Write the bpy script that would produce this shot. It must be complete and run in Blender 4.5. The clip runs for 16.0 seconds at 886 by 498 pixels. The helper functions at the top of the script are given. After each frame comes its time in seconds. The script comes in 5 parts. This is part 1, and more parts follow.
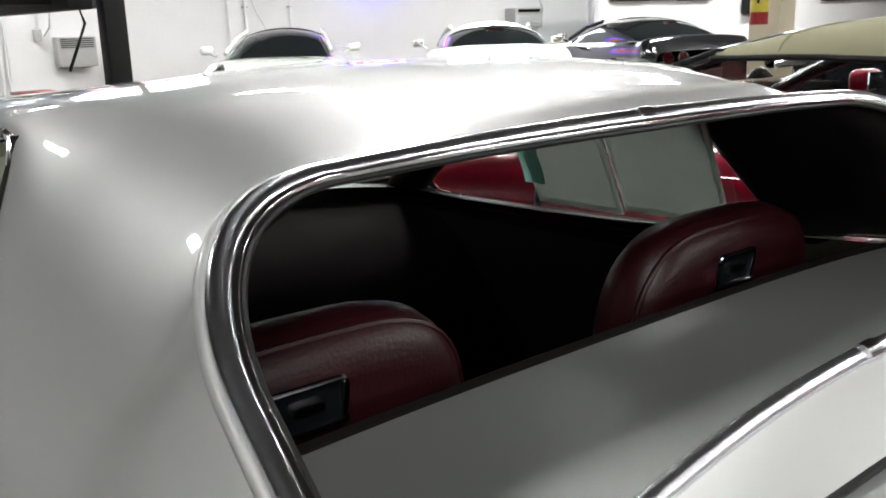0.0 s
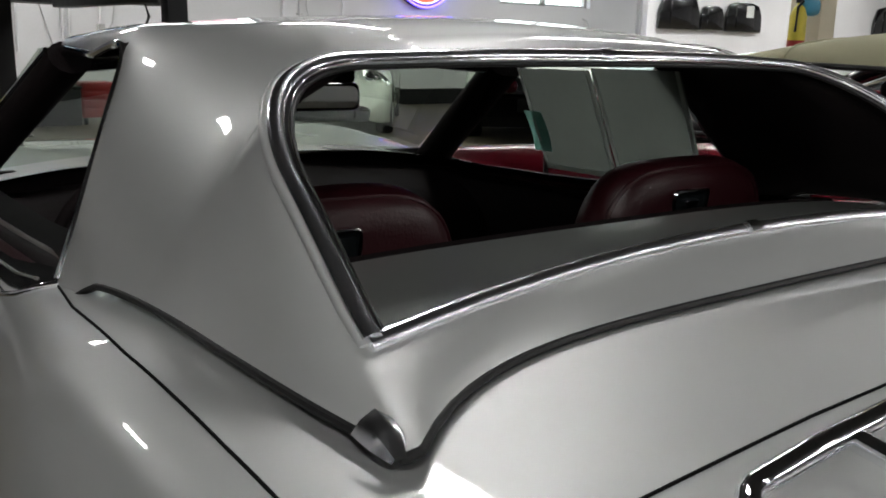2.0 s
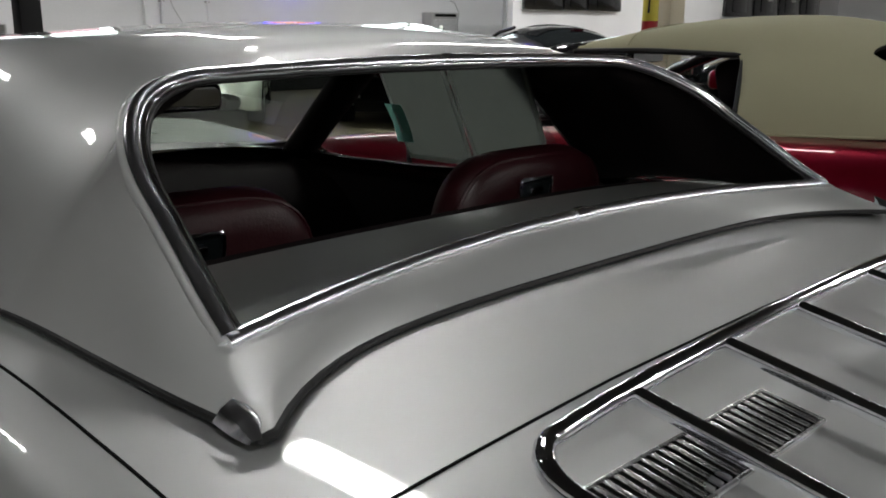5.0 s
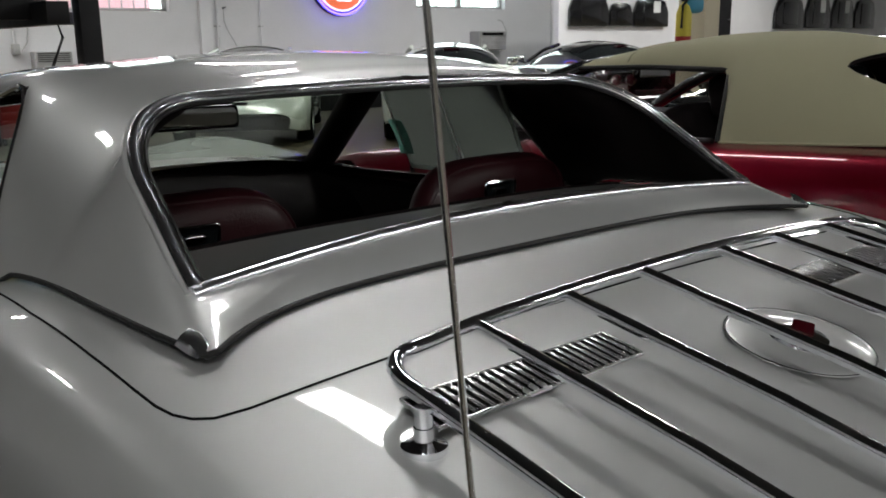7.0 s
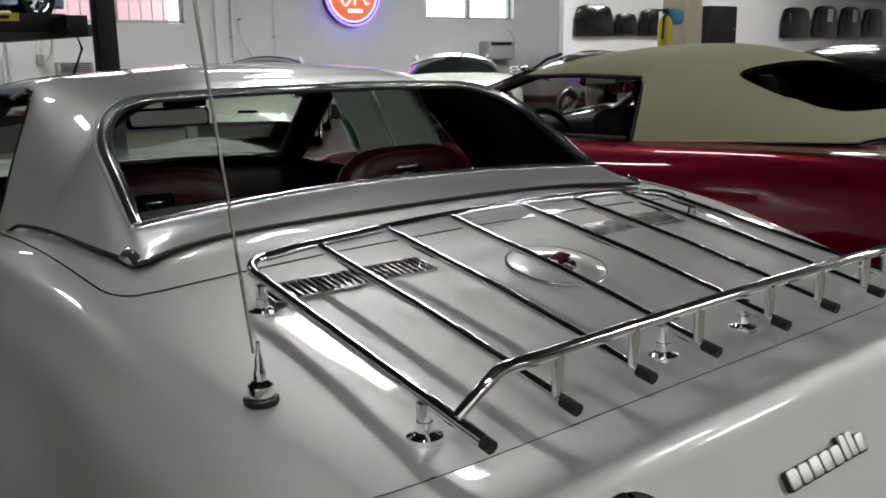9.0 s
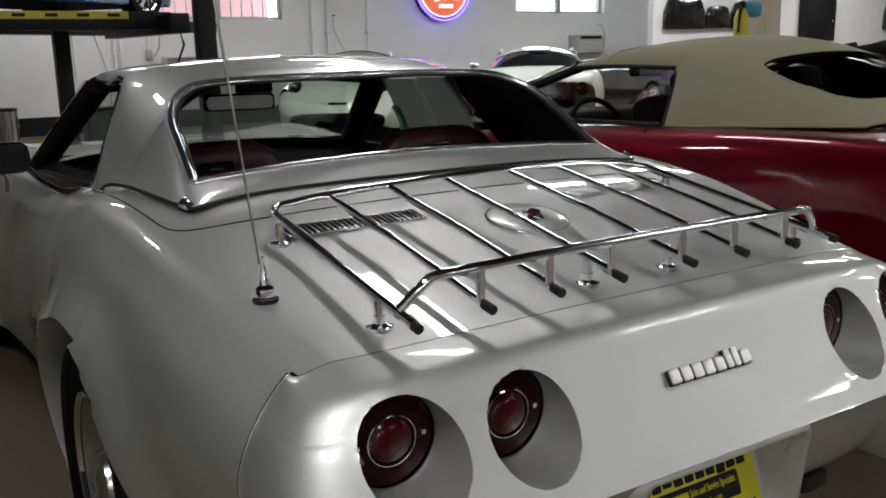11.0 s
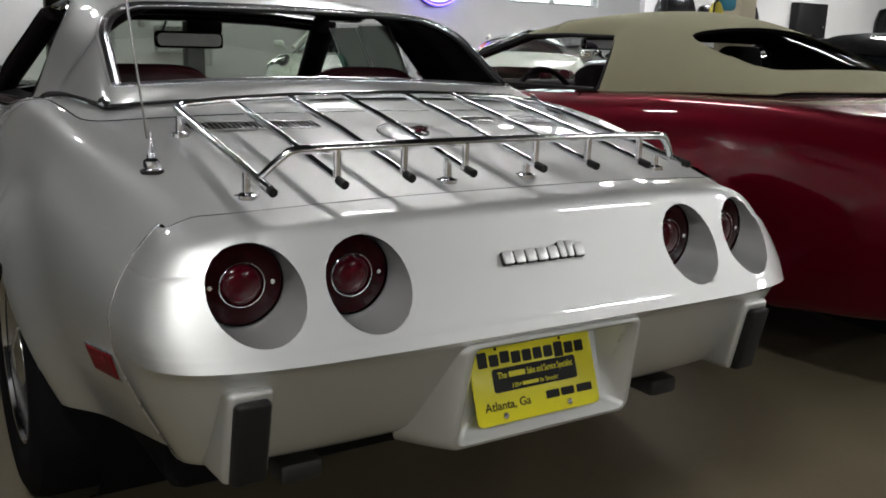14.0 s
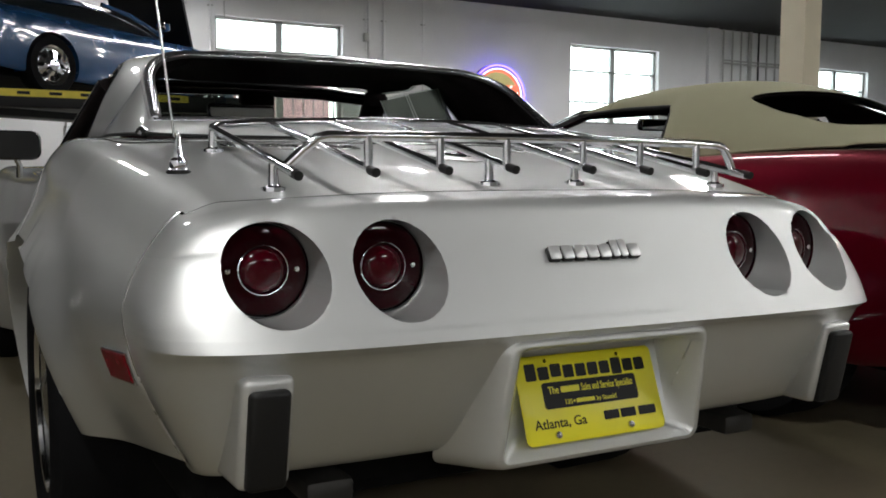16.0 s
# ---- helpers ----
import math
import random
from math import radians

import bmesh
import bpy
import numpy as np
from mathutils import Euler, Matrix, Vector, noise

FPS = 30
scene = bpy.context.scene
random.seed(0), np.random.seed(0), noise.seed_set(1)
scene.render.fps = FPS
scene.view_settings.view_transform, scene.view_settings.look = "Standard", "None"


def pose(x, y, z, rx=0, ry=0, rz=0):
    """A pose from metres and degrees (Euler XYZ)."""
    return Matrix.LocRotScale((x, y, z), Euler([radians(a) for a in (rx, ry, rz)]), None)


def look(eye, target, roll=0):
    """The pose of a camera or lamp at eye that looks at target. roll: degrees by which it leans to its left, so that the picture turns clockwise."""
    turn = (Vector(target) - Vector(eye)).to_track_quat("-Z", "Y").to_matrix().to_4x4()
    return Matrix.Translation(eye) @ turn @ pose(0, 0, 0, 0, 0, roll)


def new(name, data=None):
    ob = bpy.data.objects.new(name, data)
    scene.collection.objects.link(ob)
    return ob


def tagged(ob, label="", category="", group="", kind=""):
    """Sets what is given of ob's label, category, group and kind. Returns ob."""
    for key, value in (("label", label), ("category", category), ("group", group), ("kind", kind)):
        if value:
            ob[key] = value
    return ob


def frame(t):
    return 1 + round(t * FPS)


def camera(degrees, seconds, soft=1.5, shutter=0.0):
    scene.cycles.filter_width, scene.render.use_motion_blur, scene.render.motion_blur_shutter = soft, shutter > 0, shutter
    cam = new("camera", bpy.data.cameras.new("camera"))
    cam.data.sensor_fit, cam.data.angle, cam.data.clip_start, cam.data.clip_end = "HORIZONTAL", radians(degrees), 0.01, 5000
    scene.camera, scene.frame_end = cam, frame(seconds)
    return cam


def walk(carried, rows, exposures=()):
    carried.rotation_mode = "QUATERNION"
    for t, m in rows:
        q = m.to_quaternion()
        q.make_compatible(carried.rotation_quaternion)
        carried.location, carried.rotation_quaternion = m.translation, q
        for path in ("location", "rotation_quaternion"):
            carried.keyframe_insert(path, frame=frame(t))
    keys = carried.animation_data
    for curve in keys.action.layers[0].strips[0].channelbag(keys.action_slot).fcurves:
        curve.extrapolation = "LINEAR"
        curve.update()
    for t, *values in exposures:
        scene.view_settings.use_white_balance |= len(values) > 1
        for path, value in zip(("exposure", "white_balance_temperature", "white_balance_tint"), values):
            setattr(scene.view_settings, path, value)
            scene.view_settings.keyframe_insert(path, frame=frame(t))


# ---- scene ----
cam = camera(52.7, 16.0, soft=1.8)
PATH = [
    (0, (-0.758, 0.79, 1.283), (0.457, 2.3, 0.789), -1.67),
    (0.5, (-0.814, 0.718, 1.244), (0.45, 2.179, 0.727), 0.79),
    (1, (-0.87, 0.61, 1.203), (0.411, 2.053, 0.677), 0.53),
    (1.5, (-0.884, 0.546, 1.193), (0.351, 2.042, 0.706), 0.42),
    (2, (-0.906, 0.518, 1.193), (0.25, 2.086, 0.742), 1.46),
    (2.5, (-0.925, 0.501, 1.196), (0.184, 2.103, 0.749), 1.19),
    (3, (-0.932, 0.48, 1.204), (0.147, 2.101, 0.747), 0.59),
    (3.5, (-0.926, 0.47, 1.211), (0.212, 2.045, 0.735), 0.18),
    (4, (-0.917, 0.465, 1.215), (0.321, 1.961, 0.735), 0.16),
    (4.5, (-0.918, 0.46, 1.219), (0.41, 1.875, 0.737), -0.19),
    (4.7, (-0.923, 0.449, 1.224), (0.431, 1.838, 0.736), 0.32),
    (6.8, (-0.998, 0.187, 1.239), (0.268, 1.671, 0.798), 0.1),
    (7, (-0.991, 0.131, 1.243), (0.273, 1.615, 0.796), -0.8),
    (7.5, (-0.954, -0.04, 1.256), (0.266, 1.481, 0.811), 0.5),
    (8, (-0.972, -0.168, 1.262), (0.227, 1.377, 0.845), 0.2),
    (8.5, (-1.055, -0.297, 1.25), (0.177, 1.225, 0.844), -0.9),
    (8.7, (-1.076, -0.342, 1.249), (0.163, 1.17, 0.828), -0.8),
    (10.8, (-1.173, -0.783, 1.242), (-0.1, 0.853, 0.824), -2.5),
    (11, (-1.152, -0.817, 1.238), (-0.094, 0.824, 0.803), -1.2),
    (11.5, (-1.105, -0.909, 1.227), (-0.068, 0.738, 0.768), 0.1),
    (12, (-1.08, -0.989, 1.2), (-0.058, 0.666, 0.736), 1.6),
    (12.5, (-1.064, -1.035, 1.175), (-0.051, 0.621, 0.695), 0.9),
    (13, (-1.058, -1.069, 1.163), (-0.051, 0.591, 0.682), 1.0),
    (13.5, (-1.1, -1.095, 1.145), (-0.069, 0.555, 0.681), 0.7),
    (14, (-1.082, -1.141, 1.1), (-0.013, 0.487, 0.648), 1.9),
    (14.5, (-1.045, -1.15, 1.043), (0.003, 0.503, 0.631), 3.3),
    (15, (-1.021, -1.133, 0.971), (-0.024, 0.559, 0.591), -0.7),
    (15.5, (-1.003, -1.097, 0.922), (-0.033, 0.631, 0.646), 0.1),
    (16, (-0.994, -1.095, 0.851), (-0.032, 0.651, 0.683), 0.2),
]
EXPOSURE = [(0, 1.1), (0.5, 1.1), (1, 0.5), (1.5, 0.22), (2, 0.22), (3, 0.2), (4.5, 0.05), (7, -0.05), (8, 0.0), (11, -0.17), (12.5, -0.03), (14, 0.2), (15.5, 0.35), (16, 0.3)]
walk(cam, [(t, look(eye, target, roll)) for t, eye, target, roll in PATH], EXPOSURE)


# ---- light ----
world = bpy.data.worlds.new("daylight")
scene.world = world
world.use_nodes = True
wn = world.node_tree.nodes
sky = wn.new("ShaderNodeTexSky")
sky.sky_type, sky.sun_disc, sky.sun_elevation, sky.sun_rotation = "NISHITA", False, radians(40), radians(200)
world.node_tree.links.new(sky.outputs[0], wn["Background"].inputs[0])
wn["Background"].inputs[1].default_value = 0.12
scene.view_settings.exposure = 0.0


# ---- materials ----
def mat(name, color, rough=0.5, metal=0.0, coat=0.0, spec=0.5, vary=0.12, scale=8.0, bump=0.0, bump_scale=60.0, emit=0.0, rough_vary=0.08, island=0.0):
    """A painted, cloth, rubber, plastic or metal surface: colour varied at two scales, roughness varied, fine relief."""
    m = bpy.data.materials.new(name)
    m.use_nodes = True
    nt = m.node_tree
    n, l = nt.nodes, nt.links
    b = n["Principled BSDF"]
    geo = n.new("ShaderNodeTexCoord")
    big = n.new("ShaderNodeTexNoise")
    big.inputs["Scale"].default_value, big.inputs["Detail"].default_value = scale, 6
    l.new(geo.outputs["Object"], big.inputs["Vector"])
    fine = n.new("ShaderNodeTexNoise")
    fine.inputs["Scale"].default_value, fine.inputs["Detail"].default_value = bump_scale, 3
    l.new(geo.outputs["Object"], fine.inputs["Vector"])
    mixed = n.new("ShaderNodeMix")
    mixed.data_type = "RGBA"
    mixed.inputs["A"].default_value = (*[c * (1 - vary) for c in color], 1)
    mixed.inputs["B"].default_value = (*[min(1, c * (1 + vary)) for c in color], 1)
    blend = n.new("ShaderNodeMath")
    blend.operation = "MULTIPLY_ADD"
    l.new(fine.outputs[0], blend.inputs[0])
    blend.inputs[1].default_value = 0.35
    l.new(big.outputs[0], blend.inputs[2])
    shift = n.new("ShaderNodeMath")
    shift.operation, shift.use_clamp = "SUBTRACT", True
    l.new(blend.outputs[0], shift.inputs[0])
    shift.inputs[1].default_value = 0.17
    l.new(shift.outputs[0], mixed.inputs["Factor"])
    l.new(mixed.outputs["Result"], b.inputs["Base Color"])
    rr = n.new("ShaderNodeMapRange")
    rr.inputs["To Min"].default_value, rr.inputs["To Max"].default_value = max(0, rough - rough_vary), min(1, rough + rough_vary)
    l.new(big.outputs[0], rr.inputs["Value"])
    l.new(rr.outputs[0], b.inputs["Roughness"])
    b.inputs["Metallic"].default_value = metal
    b.inputs["Specular IOR Level"].default_value = spec
    b.inputs["Coat Weight"].default_value, b.inputs["Coat Roughness"].default_value = coat, 0.03
    if bump:
        bp = n.new("ShaderNodeBump")
        bp.inputs["Strength"].default_value, bp.inputs["Distance"].default_value = bump, 0.002
        l.new(fine.outputs[0], bp.inputs["Height"])
        l.new(bp.outputs[0], b.inputs["Normal"])
    if emit:
        b.inputs["Emission Color"].default_value, b.inputs["Emission Strength"].default_value = (*color, 1), emit
    return m


def glass(name, tint=(1, 1, 1), rough=0.0, clear=0.85, shiny=1.0):
    """Thin pane: mostly see-through, with a mirror gloss that grows at grazing angles."""
    m = bpy.data.materials.new(name)
    m.use_nodes = True
    n, l = m.node_tree.nodes, m.node_tree.links
    n.remove(n["Principled BSDF"])
    see, shine, mix, fres = n.new("ShaderNodeBsdfTransparent"), n.new("ShaderNodeBsdfGlossy"), n.new("ShaderNodeMixShader"), n.new("ShaderNodeLayerWeight")
    see.inputs[0].default_value = (*[c * clear for c in tint], 1)
    shine.inputs["Roughness"].default_value = rough
    fres.inputs[0].default_value = 0.5
    steep, gloss = n.new("ShaderNodeMath"), n.new("ShaderNodeMath")
    steep.operation, gloss.operation = "POWER", "MULTIPLY_ADD"
    l.new(fres.outputs["Facing"], steep.inputs[0])
    steep.inputs[1].default_value, gloss.inputs[1].default_value, gloss.inputs[2].default_value = 5.0, 0.7 * shiny, 0.07 * shiny
    l.new(steep.outputs[0], gloss.inputs[0])
    l.new(gloss.outputs[0], mix.inputs[0])
    l.new(see.outputs[0], mix.inputs[1])
    l.new(shine.outputs[0], mix.inputs[2])
    l.new(mix.outputs[0], n["Material Output"].inputs[0])
    return m


def silver_paint(name, color=(0.64, 0.65, 0.64)):
    """Metallic paint: aluminium flakes under a clear coat, with faint dust."""
    m = mat(name, color, 0.50, 0.86, coat=1.0, vary=0.04, scale=3.0, bump_scale=900, rough_vary=0.03)
    m.node_tree.nodes["Principled BSDF"].inputs["Coat Roughness"].default_value = 0.03
    n, l = m.node_tree.nodes, m.node_tree.links
    b = n["Principled BSDF"]
    vor = n.new("ShaderNodeTexVoronoi")
    vor.inputs["Scale"].default_value = 1400
    tc = n.new("ShaderNodeTexCoord")
    l.new(tc.outputs["Object"], vor.inputs["Vector"])
    bp = n.new("ShaderNodeBump")
    bp.inputs["Strength"].default_value, bp.inputs["Distance"].default_value = 0.06, 0.0004
    l.new(vor.outputs["Distance"], bp.inputs["Height"])
    l.new(bp.outputs[0], b.inputs["Normal"])
    return m


SILVER = silver_paint("silver_paint")
CHROME = mat("chrome", (0.86, 0.87, 0.90), 0.09, 1.0, vary=0.03, rough_vary=0.04)
SATIN = mat("satin_metal", (0.6, 0.6, 0.6), 0.25, 1.0, vary=0.06)
TRIMCHROME = mat("polished_trim", (0.86, 0.87, 0.91), 0.21, 1.0, vary=0.03, rough_vary=0.05)
BRUSHED = mat("brushed_emblem_metal", (0.80, 0.80, 0.80), 0.42, 0.9, vary=0.05, rough_vary=0.1)
DULL = mat("dull_exhaust_metal", (0.035, 0.034, 0.032), 0.5, 0.6)
RUBBER = mat("black_rubber", (0.008, 0.008, 0.008), 0.5, spec=0.3, bump=0.2)
TYRE = mat("tyre_rubber", (0.006, 0.006, 0.0065), 0.85, spec=0.06, bump=0.4, bump_scale=120)
# Near-black for the shade in gaps and openings, and for black parts.
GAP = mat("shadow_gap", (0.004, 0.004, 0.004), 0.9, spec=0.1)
BLACK = mat("black_gloss_paint", (0.008, 0.008, 0.009), 0.18, coat=1.0, vary=0.2)
OXBLOOD = mat("oxblood_vinyl", (0.026, 0.002, 0.0045), 0.42, bump=0.35, bump_scale=220, vary=0.25)
TRIMBLACK = mat("black_vinyl", (0.0075, 0.005, 0.0055), 0.75, spec=0.12, bump=0.3, bump_scale=200, vary=0.25)
CARPET = mat("dark_carpet", (0.02, 0.006, 0.008), 0.95, bump=0.8, bump_scale=400, vary=0.4)
RED = mat("dark_red_metallic", (0.165, 0.0009, 0.012), 0.40, 0.80, coat=0.8, spec=0.10, vary=0.12, scale=2.0)
CANVAS = mat("tan_canvas", (0.33, 0.315, 0.205), 0.9, vary=0.08, scale=2.5, bump=0.35, bump_scale=500)
WHITE = mat("white_paint", (0.70, 0.74, 0.68), 0.22, coat=1.0, vary=0.04, scale=2)
BLUE = mat("blue_paint", (0.005, 0.042, 0.12), 0.25, 0.1, coat=1.0, vary=0.15)
REDLENS = mat("red_lens", (0.014, 0.0002, 0.0015), 0.12, coat=0.2, spec=0.05, vary=0.3, scale=30)
REDLENS_IN = mat("red_lens_center", (0.038, 0.0003, 0.003), 0.16, coat=0.4, spec=0.15, vary=0.3, scale=60)
AMBER = mat("amber_reflection", (0.55, 0.2, 0.02), 0.15, coat=1.0)
YELLOW = mat("yellow_plate", (0.72, 0.66, 0.02), 0.35, vary=0.05, scale=20)
INK = mat("black_ink", (0.010, 0.010, 0.010), 0.45, spec=0.2)
PANE = glass("clear_glass", (0.93, 0.97, 0.95), 0.0, 0.92)
TINT = glass("tinted_glass", (0.62, 0.62, 0.62), 0.0, 0.55, 0.12)
DARKGLASS = mat("dark_glass", (0.008, 0.010, 0.011), 0.05, spec=0.6, coat=1.0, vary=0.1)
MIRROR = mat("mirror_glass", (0.9, 0.9, 0.9), 0.02, 1.0, vary=0.01, rough_vary=0.01)
REARGLASS = glass("tinted_rear_glass", (0.74, 0.75, 0.73), 0.0, 0.92, 0.012)
CLEARSCREEN = glass("convertible_windscreen", (0.80, 0.82, 0.80), 0.0, 0.72, 0.25)
WINDSCREEN = glass("windscreen_glass", (0.66, 0.74, 0.66), 0.0, 0.85)
MARKER = mat("red_marker_lens", (0.13, 0.001, 0.006), 0.25, coat=0.1, spec=0.1, vary=0.3, scale=60)
PAPER = mat("white_paper", (0.62, 0.64, 0.62), 0.8, vary=0.06, scale=14)
WALLPAINT = mat("white_block_wall", (0.73, 0.73, 0.735), 0.75, vary=0.11, scale=0.9, bump=0.4, bump_scale=25)
CONCRETE = mat("polished_concrete", (0.120, 0.101, 0.062), 0.46, vary=0.32, scale=1.1, bump=0.05, bump_scale=30, rough_vary=0.14)
CEILING = mat("dark_ceiling", (0.018, 0.018, 0.018), 0.9, vary=0.3, scale=1.5)
CREAM = mat("cream_paint", (0.66, 0.60, 0.45), 0.55, vary=0.06, scale=2)
STEEL = mat("black_steel", (0.010, 0.010, 0.011), 0.5, 0.1, spec=0.3, vary=0.25, bump=0.1)
REDTOOL = mat("red_enamel", (0.30, 0.012, 0.014), 0.35, vary=0.15)
YELLOWTAPE = mat("yellow_tape", (0.60, 0.50, 0.05), 0.5, vary=0.15, scale=12)
PLASTIC = mat("grey_plastic", (0.42, 0.42, 0.41), 0.55, vary=0.08)
BLUEPLASTIC = mat("blue_plastic", (0.05, 0.28, 0.42), 0.5)
TUBE = mat("lamp_tube", (1.0, 0.98, 1.0), 0.5, emit=22.0, vary=0.0)
NEONRED = mat("neon_red", (1.0, 0.62, 0.60), 0.4, emit=1.3, vary=0.0)
NEONBLUE = mat("neon_blue", (0.09, 0.06, 1.0), 0.4, emit=8.0, vary=0.0)
NAVY = mat("navy_enamel", (0.02, 0.02, 0.12), 0.4, vary=0.1)
SIGNFACE = mat("sign_face", (0.80, 0.17, 0.07), 0.4, emit=0.55, vary=0.1)
SIGNGREEN = mat("sign_green", (0.45, 0.40, 0.16), 0.4, emit=0.35)
NEONWHITE = mat("neon_white", (0.95, 0.90, 1.0), 0.4, emit=1.3, vary=0.0)
# The emission stands in for daylight falling on the wall outside.
PINKISH = mat("self_lit_pink_wall", (0.62, 0.36, 0.40), 0.9, emit=0.85, vary=0.15, scale=1.2)
OUTSIDE = mat("bright_daylight", (0.90, 0.97, 1.0), 0.9, emit=5.5, vary=0.22, scale=2.2)



def sheet_paper(name, color):
    """Printed paper that lets some light through, with rows of faint grey print."""
    m = mat(name, color, 0.8, vary=0.22, scale=9)
    n, l = m.node_tree.nodes, m.node_tree.links
    through_paper, mix = n.new("ShaderNodeBsdfTranslucent"), n.new("ShaderNodeMixShader")
    through_paper.inputs[0].default_value = (*color, 1)
    mix.inputs[0].default_value = 0.5
    l.new(n["Principled BSDF"].outputs[0], mix.inputs[1])
    l.new(through_paper.outputs[0], mix.inputs[2])
    l.new(mix.outputs[0], n["Material Output"].inputs[0])
    return m


SHEET = sheet_paper("window_sheet", (0.24, 0.27, 0.245))
SHEETEDGE = sheet_paper("sheet_border", (0.75, 0.80, 0.77))
TEAL = sheet_paper("teal_tag", (0.36, 0.62, 0.56))


# ---- building helpers ----
def spl(xs, ys, x):
    """Smooth curve through the stations xs, ys."""
    xs, ys = np.asarray(xs, float), np.asarray(ys, float)
    x = np.clip(x, xs[0], xs[-1])
    d = np.gradient(ys, xs)
    i = int(np.clip(np.searchsorted(xs, x) - 1, 0, len(xs) - 2))
    h = xs[i + 1] - xs[i]
    t = (x - xs[i]) / h
    return float((2 * t**3 - 3 * t**2 + 1) * ys[i] + (t**3 - 2 * t**2 + t) * h * d[i] + (-2 * t**3 + 3 * t**2) * ys[i + 1] + (t**3 - t**2) * h * d[i + 1])


def part(name, bm, material, parent=None, label="", smooth=40, kind="", category="", group=""):
    """Links a bmesh as one mesh object under a thing or a part (or as a thing of its own)."""
    me = bpy.data.meshes.new(name)
    bmesh.ops.recalc_face_normals(bm, faces=bm.faces[:])
    bm.to_mesh(me)
    bm.free()
    me.materials.append(material)
    if smooth:
        me.polygons.foreach_set("use_smooth", [True] * len(me.polygons))
        me.set_sharp_from_angle(angle=radians(smooth))
    ob = new(name, me)
    if parent is not None:
        ob.parent = parent
        ob.matrix_parent_inverse = parent.matrix_basis.inverted()
    return tagged(ob, label, category, group, kind)


def thing(name, label, category, at=(0, 0, 0), group=""):
    ob = new(name)
    ob.empty_display_size = 0.2
    ob.matrix_basis = Matrix.Translation(at)
    return tagged(ob, label, category, group)


def grid(rows, close=False):
    """A sheet through rows of points; close joins each row's end to its start."""
    bm = bmesh.new()
    v = [[bm.verts.new(p) for p in row] for row in rows]
    for a, b in zip(v, v[1:]):
        n = len(a)
        for i in range(n if close else n - 1):
            j = (i + 1) % n
            quad = []
            for w in (a[i], a[j], b[j], b[i]):
                if w not in quad:
                    quad.append(w)
            bm.faces.new(quad)
    return bm


def box(cx, cy, cz, sx, sy, sz, bevel=0.0, rot=None, bm=None, seg=2):
    own = bmesh.new()
    bmesh.ops.create_cube(own, size=1.0)
    bmesh.ops.scale(own, vec=(sx, sy, sz), verts=own.verts[:])
    if bevel:
        bmesh.ops.bevel(own, geom=own.edges[:], offset=bevel, segments=seg, profile=0.5, affect="EDGES")
    m = Matrix.Translation((cx, cy, cz))
    if rot:
        m = m @ Euler([radians(a) for a in rot]).to_matrix().to_4x4()
    own.transform(m)
    return join(bm, own)


def join(bm, own):
    if bm is None:
        return own
    tmp = bpy.data.meshes.new("tmp")
    own.to_mesh(tmp)
    own.free()
    bm.from_mesh(tmp)
    bpy.data.meshes.remove(tmp)
    return bm


def tube(pts, r, seg=10, cap=True, bm=None, flat=1.0, up=None, closed=False):
    """A round or flattened bar along a line of points."""
    own = bmesh.new()
    pts = [Vector(p) for p in pts]
    rings, n = [], len(pts)
    for i, p in enumerate(pts):
        if closed:
            d = (pts[(i + 1) % n] - pts[i - 1]).normalized()
        else:
            d = (pts[min(i + 1, n - 1)] - pts[max(i - 1, 0)]).normalized()
        u = Vector(up) if up is not None and not callable(up) else (up(i) if up else Vector((0, 0, 1)))
        if abs(d.dot(u)) > 0.98:
            u = Vector((0, 1, 0))
        a = d.cross(u).normalized()
        b = a.cross(d).normalized()
        rings.append([own.verts.new(p + a * (math.cos(k * 2 * math.pi / seg) * r) + b * (math.sin(k * 2 * math.pi / seg) * r * flat)) for k in range(seg)])
    for x, y in zip(rings, rings[1:] + ([rings[0]] if closed else [])):
        for k in range(seg):
            own.faces.new((x[k], x[(k + 1) % seg], y[(k + 1) % seg], y[k]))
    if cap and not closed:
        own.faces.new(rings[0][::-1])
        own.faces.new(rings[-1])
    return join(bm, own)


def lathe(profile, seg=32, m=None, bm=None):
    """Turns (radius, height) stations about z, then places the result by m."""
    own = grid([[(r * math.cos(k * 2 * math.pi / seg), r * math.sin(k * 2 * math.pi / seg), z) for k in range(seg)] for r, z in profile], close=True)
    bmesh.ops.remove_doubles(own, verts=own.verts[:], dist=1e-5)
    if m is not None:
        own.transform(m)
    return join(bm, own)


def facing(at, to):
    """A pose at a point whose z axis points along a direction."""
    return Matrix.Translation(at) @ Vector(to).to_track_quat("Z", "Y").to_matrix().to_4x4()


def plate(outline, depth, m=None, bevel=0.0, bm=None):
    """A flat outline (x, y) given a thickness along z."""
    own = bmesh.new()
    f = own.faces.new([own.verts.new((x, y, 0)) for x, y in outline])
    ext = bmesh.ops.extrude_face_region(own, geom=[f])
    bmesh.ops.translate(own, verts=[g for g in ext["geom"] if isinstance(g, bmesh.types.BMVert)], vec=(0, 0, depth))
    if bevel:
        bmesh.ops.bevel(own, geom=own.edges[:], offset=bevel, segments=2, profile=0.5, affect="EDGES")
    if m is not None:
        own.transform(m)
    return join(bm, own)


